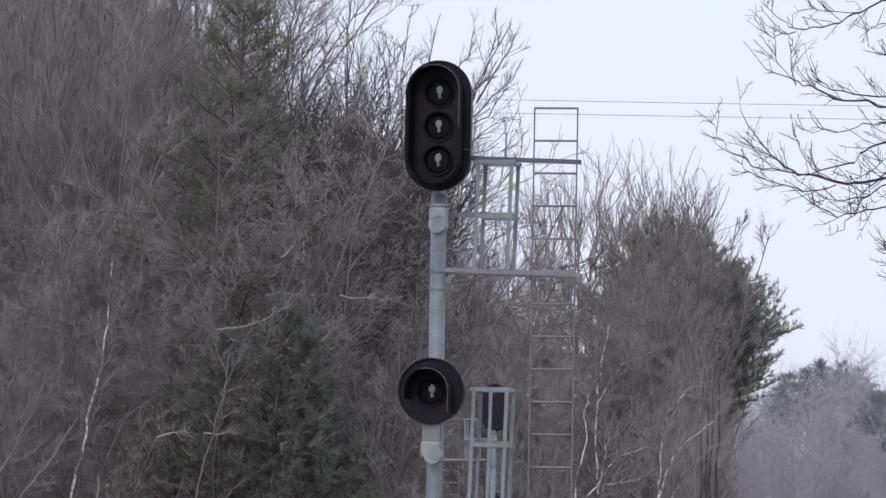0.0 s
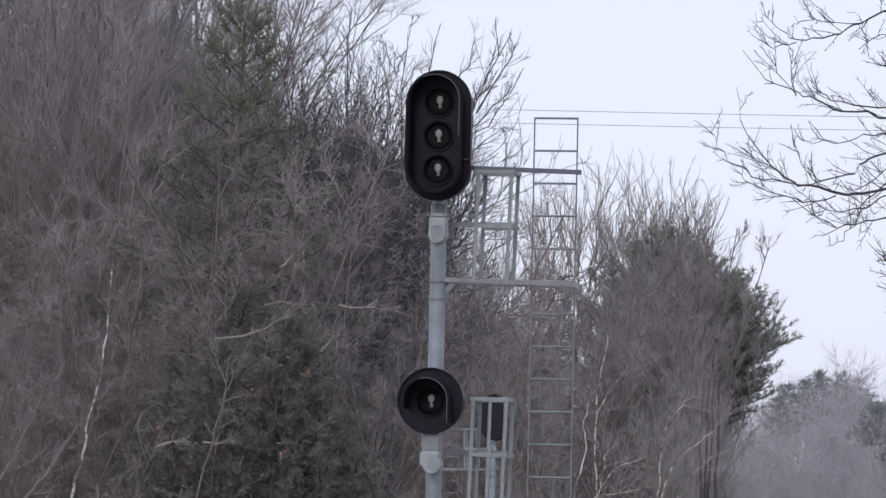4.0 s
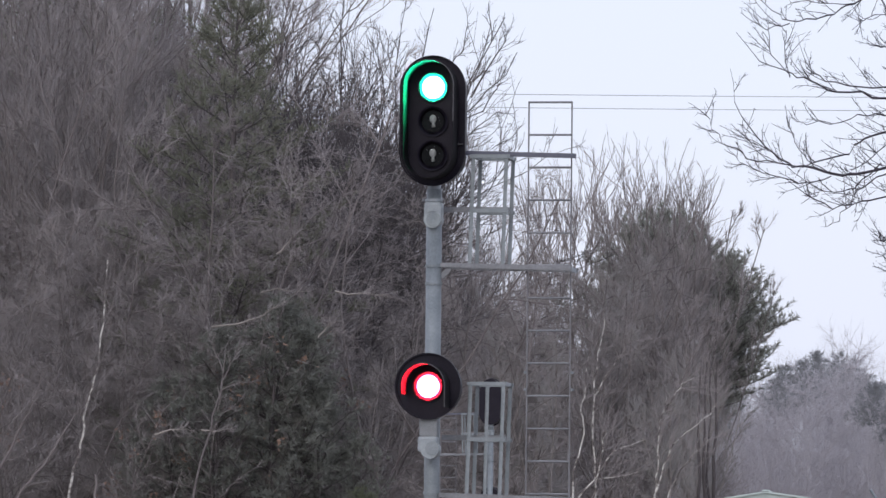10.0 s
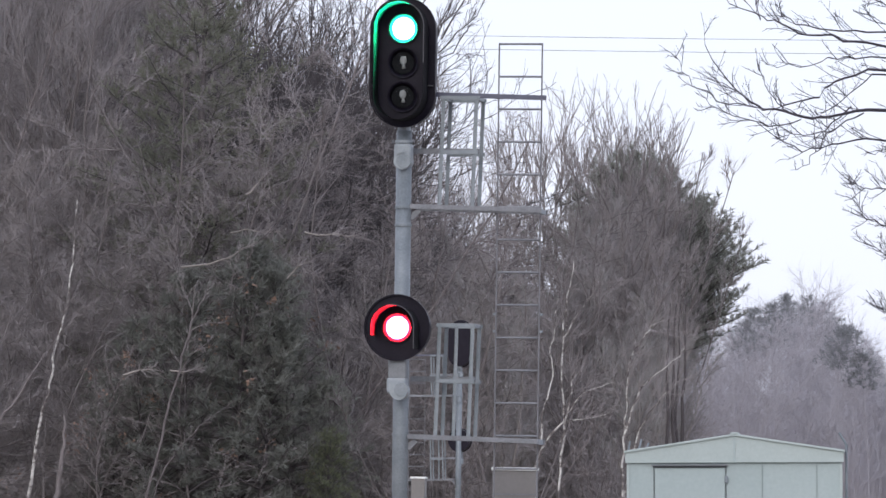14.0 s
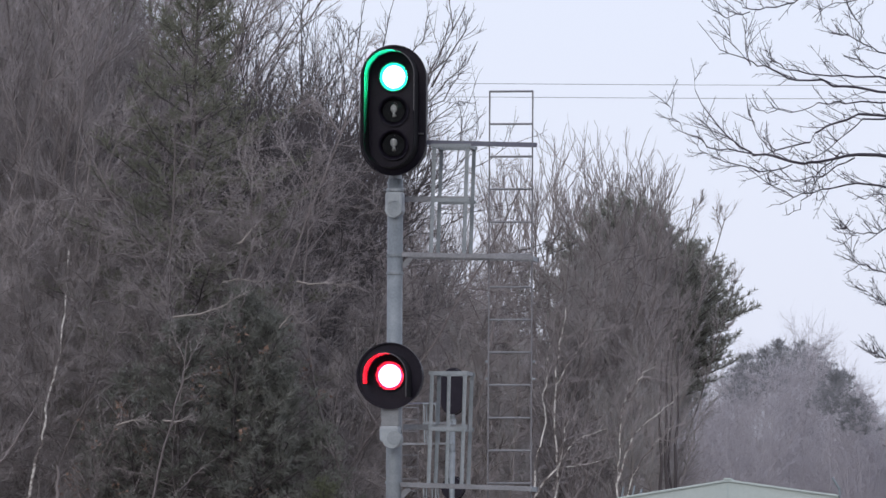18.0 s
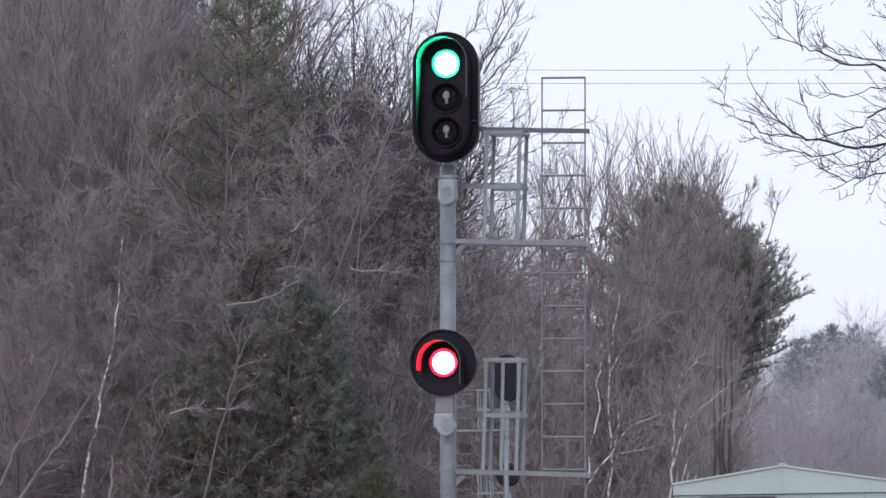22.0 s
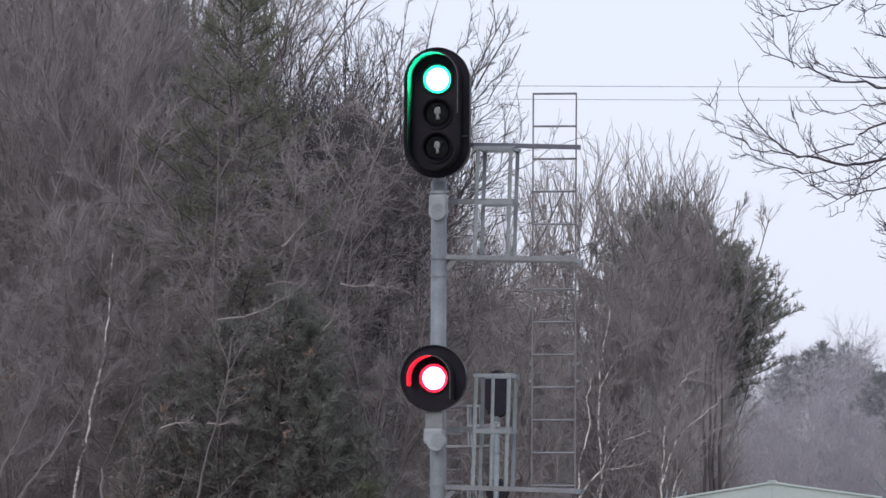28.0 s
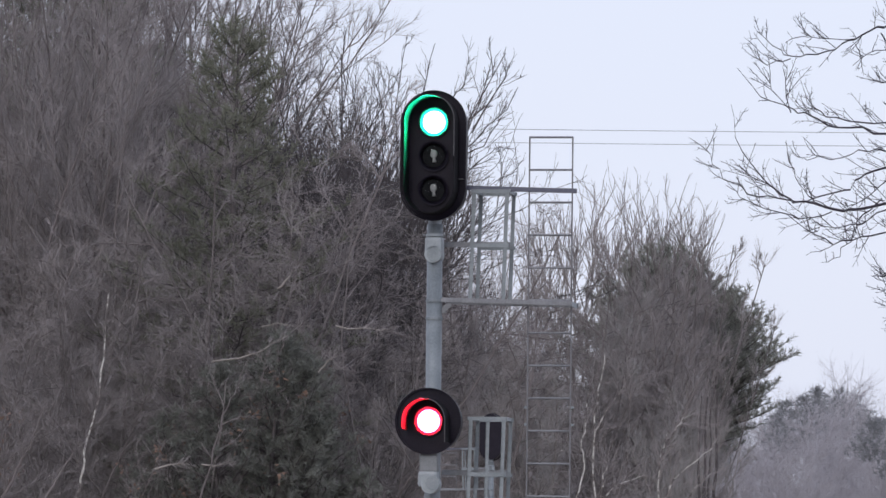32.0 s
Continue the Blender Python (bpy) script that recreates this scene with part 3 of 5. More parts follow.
mid = [tree_thing("bare_tree", bare_tree(31 + i, 12.0 + i * 0.5, 0.09, 4, 8, 8, 18, 0.3, 62, 0.29, 13, 0.0072, 50, -0.05 if i % 2 else -0.01), (BARK, TWIG), BT,
       "young leafless hardwood with a dense twiggy crown", group=WOOD) for i in range(4)]
grey = [tree_thing("bare_tree", bare_tree(131 + i, 12.5 + i * 0.5, 0.08, 5, 8, 7, 15, 0.26, 73, 0.22, 8, 0.0105, 35), (BARK_HAZED, TWIG_PALE), BT,
        "young leafless hardwood, bark paled to stand for haze", group=WOOD) for i in range(3)]
sweep = [tree_thing("bare_tree", bare_tree(231 + i, 11.0 + i, 0.075, 3, 9, 8, 18, 0.36, 64, 0.34, 17, 0.0068, 50, -0.025, (0, 0), 0.8, clothe, (-8, 26)), (BARK, TWIG), BT,
         "leafless hardwood with long level branches and fine drooping twigs", group=WOOD) for i in range(3)]
slim = [tree_thing("bare_tree", forked_tree(51 + i, 18.0, 0.11, 0.45, 5, 83, 3.4, 4, 13, 0.13, 0.08, 1), (BARK, TWIG), BT,
        "slender leafless tree with many upright branches on the ridge", group=WOOD) for i in range(4)]
screen = [tree_thing("bare_tree", bare_tree(251 + i, 12.5, 0.07, 7, 9, 8, 18, 0.3, 80, 0.15, 10, 0.0068, 30, 0.06, (0, 0), 0.8), (BARK, TWIG), BT,
          "leafless hardwood with fine rising twigs before the pine", group=WOOD) for i in range(2)]
vase = tree_thing("bare_tree", bare_tree(151, 20.0, 0.11, 8, 7, 4, 4, 0.48, 70, 0.16, 3, 0.011, 30, 0.05, (0, 0), 1.1, sprays), (BARK_DARK, TWIG_CHERRY), BT,
                  "vase-shaped leafless tree with fine rising branches", group=WOOD)
low = [tree_thing("shrub", bare_tree(71 + i, 6.0, 0.045, 8, 6, 4, 12, 0.04, 60, 0.3, 0, 0.0075, 46, -0.03), (BARK, TWIG), ("stem", "crown"),
       "leafless brown shrub at the edge of the wood", "shrub", "shrubs of the wood") for i in range(3)]
PN = ("trunk", "crown")
pine = [tree_thing("pine_tree", spray_pine(91 + i, 16.0, 3.7, 0.22, 0.14, 0.4, 20, 6, 0.28, 9), (BARK_DARK, NEEDLE), PN,
        "dark green white pine with feathery needle tufts", group="pines of the wood") for i in range(2)]
crown_pine = [tree_thing("pine_tree", spray_pine(97 + i, 16.0, 4.1, low=0.5 + 0.13 * i, widest=0.66 + 0.08 * i), (BARK_DARK, NEEDLE_HAZED), PN,
              "old white pine with a broad feathery crown", group="pines of the wood") for i in range(2)]
young_pine = tree_thing("pine_tree", pine_tree(88, 5.2, 1.4, 0.07, 12, 6, 12, 12, 0.06, 0.2), (BARK_DARK, NEEDLE_GREEN), PN,
                        "bright green young pine at the foot of the wood", group="pines of the wood")

hemlock = [tree_thing("hemlock_tree", pine_tree(191 + i, 8.0, 2.3, 0.1, 13, 6, 13, 10, 0.06, 0.26), (BARK_DARK, NEEDLE_DARK), PN,
           "young dark hemlock in the shade of the wood", group="young hemlocks") for i in range(2)]

# the edge of the wood, from the front rows to the ridge
rnd = random.Random(3)
for i, x in enumerate(np.arange(-24, 6.8, 3.1)):
    if not -8.5 < x < -1.0:
        plant(low[i % 3], x + rnd.uniform(-1, 1), rnd.uniform(201.5, 206), rnd.uniform(0, 360), rnd.uniform(0.75, 1.25))
for i, (x, y) in enumerate(((7.3, 203), (8.3, 207), (9.3, 212), (6.4, 209))):
    plant(low[i % 3], x, y, 80 * i, 0.8)
for i, x in enumerate(np.arange(-25, 5.5, 2.4)):
    back = 5 if -8.8 < x < -1.4 else 0
    plant(sweep[i % 3] if x < -8 else mid[i % 4] if x < 2.0 else grey[i % 3], x + rnd.uniform(-0.8, 0.8), rnd.uniform(203, 214) + back, rnd.uniform(0, 360), rnd.uniform(0.87, 1.14) * (1.0 if x < 0 else 0.8), rnd.uniform(-5, 5))
for i, x in enumerate(np.arange(-26, -8.0, 2.5)):
    plant(tall[i % 4], x + rnd.uniform(-0.9, 0.9), rnd.uniform(216, 232), rnd.uniform(0, 360), rnd.uniform(1.14, 1.28), rnd.uniform(-3, 3))
for i, x in enumerate(np.arange(-27, -9.0, 3.4)):
    plant(tall[(i + 2) % 4], x + rnd.uniform(-1, 1), rnd.uniform(240, 258), rnd.uniform(0, 360), rnd.uniform(1.15, 1.3))
for x, y, t, s, l in ((-7.4, 222, 10, 1.0, 2), (-5.6, 230, 61, 1.04, 4), (-4.8, 240, 222, 1.12, 3), (-3.4, 244, 97, 1.12, 1), (-3.0, 238, 14, 1.06, -1), (-4.6, 219, 133, 1.1, 2), (-3.9, 228, 202, 1.12, 1), (-2.4, 221, 317, 0.92, -2),
                      (-6.4, 233, 44, 1.1, 1), (-5.2, 236, 121, 1.12, 2), (-4.6, 233, 258, 1.1, 1), (-4.1, 236, 343, 1.08, 0), (-5.9, 226, 186, 1.08, 1), (-6.9, 239, 71, 1.2, 1), (-5.6, 241, 201, 1.2, 2), (-4.8, 243, 12, 1.15, 1), (-3.9, 224, 311, 0.98, -1), (0.3, 234, 91, 0.72, 0), (1.4, 238, 300, 0.7, 0), (2.6, 232, 82, 0.66, 0), (3.6, 240, 160, 0.62, 0)):
    plant(dark_tall[int(t) % 4], x, y, t, s, l)
for i, x in enumerate(np.arange(-33, -8.5, 2.6)):
    plant(tall[i % 4], x + rnd.uniform(-1, 1), rnd.uniform(284, 312), rnd.uniform(0, 360), rnd.uniform(1.1, 1.25))
for i, x in enumerate(np.arange(-9, 0.8, 1.45)):
    plant(mid[(i + 2) % 4], x + rnd.uniform(-0.5, 0.5), rnd.uniform(214, 230), rnd.uniform(0, 360), (1.26 - 0.012 * (x + 9) if x < 0 else 0.97 - 0.02 * x) + rnd.uniform(-0.06, 0.06), rnd.uniform(-3, 4))
for i, (x, y, s) in enumerate(((-9.4, 226, 1.22), (-10.8, 228, 1.26), (-12.2, 229, 1.28), (-13.6, 227, 1.26), (-15.0, 230, 1.3), (-16.6, 228, 1.28), (-16.2, 221, 1.3), (-15.6, 237, 1.36), (-17.4, 246, 1.36), (-11.4, 248, 1.3), (-13.0, 250, 1.32), (-14.6, 249, 1.32), (-9.6, 249, 1.28))):
    plant(tall[(i + 1) % 4], x, y, 83 * i, s)
for i, (x, y, s) in enumerate(((-13.5, 213, 1.02), (-12.0, 215, 1.06), (-10.5, 214, 1.04), (-9.2, 216, 1.06), (-14.6, 216, 1.1))):
    plant(tall[i % 4], x, y, 59 * i, s)
plant(vase, -4.0, 229, 140, 1.12, 1)
for x, y, t, s in ((0.1, 226, 20, 0.98), (0.9, 229, 110, 0.86), (1.8, 226, 200, 0.82), (2.7, 230, 290, 0.8)):
    plant(mid[int(t) % 4], x, y, t, s)
for x, y, t, s in ((4.6, 229, 15, 0.96), (5.5, 228, 140, 0.98), (6.3, 232, 265, 1.0), (7.0, 227, 30, 0.96), (6.6, 221, 200, 0.98), (5.9, 236, 75, 1.02)):
    plant(mid[int(t) % 4], x, y, t, s)
for x, y, t in ((-5.0, 236, 40), (-3.7, 239, 170), (-2.6, 237, 290)):
    plant(tall[int(t) % 4], x, y, t, 0.94, -1)
for i, x in enumerate(np.arange(-8.5, 0.4, 1.35)):
    plant(mid[i % 4], x + rnd.uniform(-0.5, 0.5), rnd.uniform(234, 252), rnd.uniform(0, 360), (1.42 if x < -4.5 else 1.3) - 0.035 * (x + 8.5) + rnd.uniform(-0.06, 0.06), rnd.uniform(-3, 5))
for i, (x, y, s) in enumerate(((5.6, 246, 0.8), (6.5, 244, 0.82), (7.4, 240, 0.9), (8.1, 243, 1.02), (8.8, 243, 1.0), (8.4, 240, 0.95))):
    plant(grey[i % 3], x, y, 70 * i, s)
for i, x in enumerate(np.arange(1.0, 8.3, 1.5)):
    plant(grey[(i + 1) % 3], x + rnd.uniform(-0.5, 0.5), rnd.uniform(222, 240), rnd.uniform(0, 360), rnd.uniform(0.78, 0.9) * (1.0 if x < 5 else 1.04))
for i, (x, s) in enumerate(((1.9, 0.62), (4.2, 0.72), (5.3, 0.79), (6.3, 0.86), (7.1, 0.9), (7.7, 0.95), (8.9, 0.86), (10.1, 1.0), (10.6, 1.05), (11.0, 1.04))):
    plant(slim[i % 4], x, 296 + 5 * math.sin(5.0 * i), rnd.uniform(0, 360), s * 1.03)
for i, (x, y, s) in enumerate(((7.4, 238, 1.02), (8.2, 239, 1.12), (8.9, 243, 1.23), (9.6, 242, 1.22), (9.3, 246, 1.26), (8.4, 245, 1.2), (9.9, 243, 1.04), (10.2, 242, 0.78), (8.0, 230, 0.98), (9.2, 231, 0.95))):
    plant(screen[i % 2], x, y, 97 * i, s)
for i, (x, y, s) in enumerate(((-6.6, 209.5, 1.26), (-12.6, 242, 1.4), (-17, 240, 1.6), (-15.2, 234, 1.3), (-14.2, 239, 1.62), (-10.6, 240, 1.5), (-18.8, 237, 1.65), (-22.5, 236, 1.6))):
    plant(pine[i % 2], x, y, rnd.uniform(0, 360), s)
for i, (x, y, s) in enumerate(((8.0, 212, 0.6), (8.9, 215, 0.64), (8.4, 224, 0.72))):
    plant(grey[i % 3], x, y, 61 * i, s)
for i, x, y, s, t in ((0, 9.6, 251, 0.97, 20), (0, 8.5, 253, 0.93, 140), (1, 10.7, 250, 0.86, 250), (1, 10.4, 249, 0.76, 100), (0, 9.8, 252, 0.93, 310), (1, 10.3, 249, 0.84, 190)):
    plant(crown_pine[i], x, y, t, s)
for i, (x, y, s) in enumerate(((-13.2, 202.2, 0.9), (-11.0, 203.0, 0.95), (-9.3, 202.5, 0.85), (-14.8, 203.5, 1.0), (-12.0, 207, 1.15), (-9.9, 207.5, 1.1), (-7.6, 207, 1.5), (-5.6, 208, 1.42))):
    plant(sweep[i % 3], x, y, 101 * i, s)

# young hemlocks in the shade of the front row, and a bush beside the line
for i, (x, y, s) in enumerate(((-7.7, 202.2, 0.9), (-6.5, 201.6, 1.08), (-5.3, 202.0, 1.2), (-4.2, 201.4, 1.1), (-8.8, 203.4, 0.75), (-3.1, 201.8, 0.9), (-2.0, 202.6, 0.7))):
    plant(hemlock[i % 2], x, y, 67 * i, s)
plant(young_pine, -2.2, 200.6, 30, 0.74)
plant(low[1], 10.1, 105, 40, 0.85)
plant(hemlock[0], 11.8, 130, 15, 0.62)

# brush that covers the ridge
def ridge_brush():
    gen = np.random.RandomState(17)
    n = 4500
    x = gen.uniform(-36, 17, n)
    y = 258 + 90 * np.sqrt(gen.uniform(0, 1, n))
    foot = np.stack([x, y, [rise(a, b) - 0.1 for a, b in zip(x, y)]], 1)
    tall_m = gen.uniform(1.5, 5.5, (n, 1))
    way = np.concatenate([gen.normal(0, 0.28, (n, 2)), np.ones((n, 1))], 1)
    tip = foot + way * tall_m
    brush = Tubes()
    brush.spikes(foot, tip, 0.026)
    for k in range(5):
        f = gen.uniform(0.2, 0.9, (n, 1))
        start = foot + (tip - foot) * f
        brush.spikes(start, start + (way + gen.normal(0, 0.5, (n, 3))) * tall_m * gen.uniform(0.12, 0.35, (n, 1)), 0.013)
    tagged(new("ridge_brush", brush.mesh("ridge_brush", TWIG)), "grey leafless brush covering the ridge", "brush", kind="stuff")


ridge_brush()


# distant woods along the line
def far_woods():
    rng = random.Random(8)
    fine, green = Tubes(), Tubes()
    for k in range(190):
        px = rng.uniform(0.044, 0.087)
        y = 430 + abs(rng.gauss(0, 75))
        x = px * y
        skyline = 0.0338 - 0.5 * max(0.0, 0.063 - px) - 0.88 * max(0.0, px - 0.063)
        h = max(7.0, (2 + skyline * y - rise(x, y)) * rng.uniform(0.72, 1.0))
        top_pine = rng.random() < (0.2 if 0.0575 < px < 0.07 else 0.12)
        if top_pine:
            h = 2 + skyline * y - rise(x, y)
        p = bend(rng, (x, y, rise(x, y)), (0, 0, 1), h, 5, 0.03, 0.04)
        fine.add(p, np.linspace(0.045, 0.015, 6), 4)
        if top_pine:
            tri = []
            for _ in range(110):
                f = rng.uniform(0.8, 1)
                q, d = along(p, f)
                az = rng.uniform(0, math.tau)
                rr = (3.6 * math.sqrt(1 - f) + 0.25) * rng.uniform(0.2, 1)
                c = q + (rr * math.cos(az), rr * math.sin(az), rr * 0.2)
                tri += tuft(rng, c, (math.cos(az), math.sin(az), 0.5), 0.45, 9)
            green.blades(tri)
        for i in range(9 if top_pine else 14):
            f = rng.uniform(0.05, 0.7 if top_pine else 0.97)
            q, d = along(p, f)
            limb = bend(rng, q, side_way(rng, (0, 0, 1), 42), (1.3 - 0.9 * f) * h * 0.3, 4, 0.06, 0.1)
            fine.add(limb, np.linspace(0.024, 0.012, 5))
            clothe(rng, fine, limb, h * 0.32, 4, 13, 0.012)
    a = tagged(new("distant_bare_woods", fine.mesh("distant_bare_woods", HAZED_TWIG)), "hazy grey leafless woods far along the line", "woods", kind="stuff")
    b = tagged(new("distant_pines", green.mesh("distant_pines", HAZED_NEEDLE)), "distant pine crowns with haze put into their colour", "woods", kind="stuff")


far_woods()


def birch(name, stems, label, twig_seed, skin=None, twigs=14):
    """A birch: stems given as lines of (x, z) at one depth, with fine twigs."""
    rng = random.Random(twig_seed)
    x0, y0 = stems[0][0][0][0], stems[0][1]
    root = empty(name, pose(x0, y0, rise(x0, y0)), label, "tree", "birches of the wood")
    for line, y, r, *own in stems:
        wood, fine = Tubes(), Tubes()
        pts = []
        for (xa, za), (xb, zb) in zip(line, line[1:]):
            for k in range(4):
                pts.append((xa + (xb - xa) * k / 4 - x0 + rng.gauss(0, 0.03), y - y0 + rng.gauss(0, 0.03), za + (zb - za) * k / 4 - rise(x0, y0)))
        pts.append((line[-1][0] - x0, y - y0, line[-1][1] - rise(x0, y0)))
        pts = np.array(pts)
        wood.add(pts, np.linspace(r, r * 0.25, len(pts)), 6)
        clothe(rng, fine, pts[len(pts) // 3:], 3.0 if twigs > 5 else 1.0, 12, twigs, 0.009)
        for t, s, nm in ((wood, own[0] if own else skin or BIRCH, "stem"), (fine, TWIG, "crown")):
            ob = new(nm, t.mesh(nm, s))
            ob.parent = root
            if nm == "crown":
                ob["kind"] = "stuff"


birch("birch_tree", [([(-11.9, 0), (-11.58, 1.0), (-11.3, 2.48), (-11.0, 4.59), (-10.79, 5.26), (-10.65, 6.35), (-10.24, 8.12), (-10.06, 9.7), (-9.98, 11.28)], 200, 0.068)],
      "slim white birch leaning out of the brown wood", 4)
birch("birch_tree", [([(-10.7, 0), (-10.53, 1.27), (-10.43, 2.2), (-10.3, 3.4), (-10.27, 4.6)], 199.5, 0.15, BARK)], "broken grey-white birch stem among the brush", 5, None, 5)
birch("birch_tree", [([(3.6, 0), (4.1, 2.6), (4.74, 4.1), (5.18, 4.6), (5.7, 5.4), (6.06, 5.6), (6.76, 5.85)], 200, 0.046),
                     ([(5.1, 3.9), (5.39, 5.2), (5.49, 5.85), (5.62, 6.3)], 200.2, 0.036),
                     ([(4.9, 0), (5.1, 2.6), (5.25, 4.4), (5.11, 6.0), (5.18, 7.6), (5.32, 8.5), (5.48, 9.6)], 200.4, 0.046),
                     ([(4.5, 3.9), (4.62, 5.1), (4.86, 6.0), (4.76, 6.7), (4.91, 7.6), (5.05, 9.0)], 199.8, 0.034),
                     ([(5.2, 7.2), (5.53, 7.8), (6.05, 8.6), (6.26, 9.0)], 200.3, 0.026),
                     ([(5.2, 4.5), (5.35, 4.62), (5.97, 4.7), (6.76, 4.9)], 199.9, 0.024)], "clump of slender white birch stems", 6, None, 8)
birch("birch_tree", [([(6.9, 0), (7.05, 2.5), (7.11, 4.1), (7.3, 4.9), (7.63, 5.7), (8.07, 6.1), (8.77, 6.64), (8.97, 7.0)], 200, 0.046),
                     ([(7.0, 0), (7.2, 2.9), (7.46, 4.1), (8.07, 5.15), (8.34, 5.5), (8.83, 5.95)], 200.3, 0.04),
                     ([(7.12, 4.2), (7.16, 5.15), (7.21, 6.4), (7.46, 7.25)], 200.1, 0.032),
                     ([(7.3, 6.7), (7.58, 7.1), (7.9, 7.6), (8.3, 7.8)], 200.1, 0.028)], "forked white birch leaning over the hut", 7, None, 8)
birch("leaning_tree", [([(-14.9, 0), (-13.95, 3.0), (-13.35, 4.4), (-12.83, 5.45), (-12.31, 6.5), (-11.9, 7.8)], 199, 0.08)], "leaning grey hardwood stem at the edge of the wood", 8, BARK, 6)
birch("leaning_tree", [([(-15.0, 0), (-13.34, 2.84), (-12.82, 3.7), (-12.3, 4.4), (-11.6, 5.3), (-10.91, 6.5)], 199.5, 0.08),
                       ([(-13.8, 2.7), (-13.34, 2.57), (-12.64, 2.4), (-11.77, 2.45)], 199.4, 0.04)], "leaning grey hardwood stem at the edge of the wood", 12, BARK, 6)
birch("leaning_tree", [([(-8.3, 0), (-7.68, 1.3), (-7.34, 2.5), (-6.73, 3.6), (-6.03, 4.3), (-4.98, 5.1)], 199.2, 0.045),
                       ([(-7.4, 0.9), (-6.71, 1.3), (-6.02, 1.66), (-4.97, 1.95), (-3.57, 2.2)], 199.3, 0.05)], "bowed grey stems arching before the dark hemlocks", 14, BARK, 4)
birch("leaning_tree", [([(-2.4, 0), (-2.03, 3.38), (-1.92, 4.78), (-1.58, 7.24), (-1.43, 8.3)], 203.2, 0.045)], "straight grey hardwood stem before dark pines", 9, BARK, 3)
birch("leaning_tree", [([(-8.2, 0), (-7.53, 2.56), (-7.13, 4.32), (-6.74, 6.08), (-6.33, 7.5), (-5.99, 8.21), (-5.5, 9.42)], 199, 0.05),
                       ([(-6.72, 9.19), (-5.84, 9.3), (-5.14, 9.54), (-4.45, 10.03)], 199, 0.032, PALE_BARK),
                       ([(-8.4, 5.84), (-7.95, 6.0), (-7.4, 6.02)], 199, 0.035, PALE_BARK),
                       ([(-7.0, 6.0), (-6.5, 5.96), (-5.98, 6.1)], 199, 0.03, PALE_BARK)], "thin leaning tree with bleached dead limbs", 10, BARK, 4)
birch("leaning_tree", [([(-5.0, 0), (-4.9, 5.0), (-4.8, 8.3), (-4.74, 9.1), (-4.51, 10.0), (-3.9, 10.6), (-3.5, 11.3), (-2.9, 12.75)], 201.6, 0.07),
                       ([(-5.2, 10.3), (-4.7, 10.42), (-4.2, 10.33), (-3.6, 10.36)], 199.6, 0.022, PALE_BARK),
                       ([(-2.9, 10.36), (-2.5, 10.26), (-2.0, 10.31), (-1.5, 10.24), (-1.0, 10.36)], 199.6, 0.026, PALE_BARK),
                       ([(-4.68, 11.5), (-4.42, 11.8), (-4.16, 12.15)], 199.6, 0.035, PALE_BARK),
                       ([(-3.4, 8.9), (-3.1, 9.3), (-2.75, 9.45)], 199.6, 0.025, PALE_BARK)], "dark crooked tree with broken pale limbs", 13, BARK_DARK, 4)
for i, (x, r) in enumerate(((8.52, 0.09), (8.72, 0.1), (8.86, 0.075), (9.04, 0.1))):
    birch("pine_tree", [([(x, 0), (x + 0.03, 2.8), (x + 0.02, 5.4), (x + 0.1, 8.4)], 203 + 0.3 * i, r)], "straight dark pine trunk standing at the edge of the wood", 60 + i, BARK_DARK, 3)


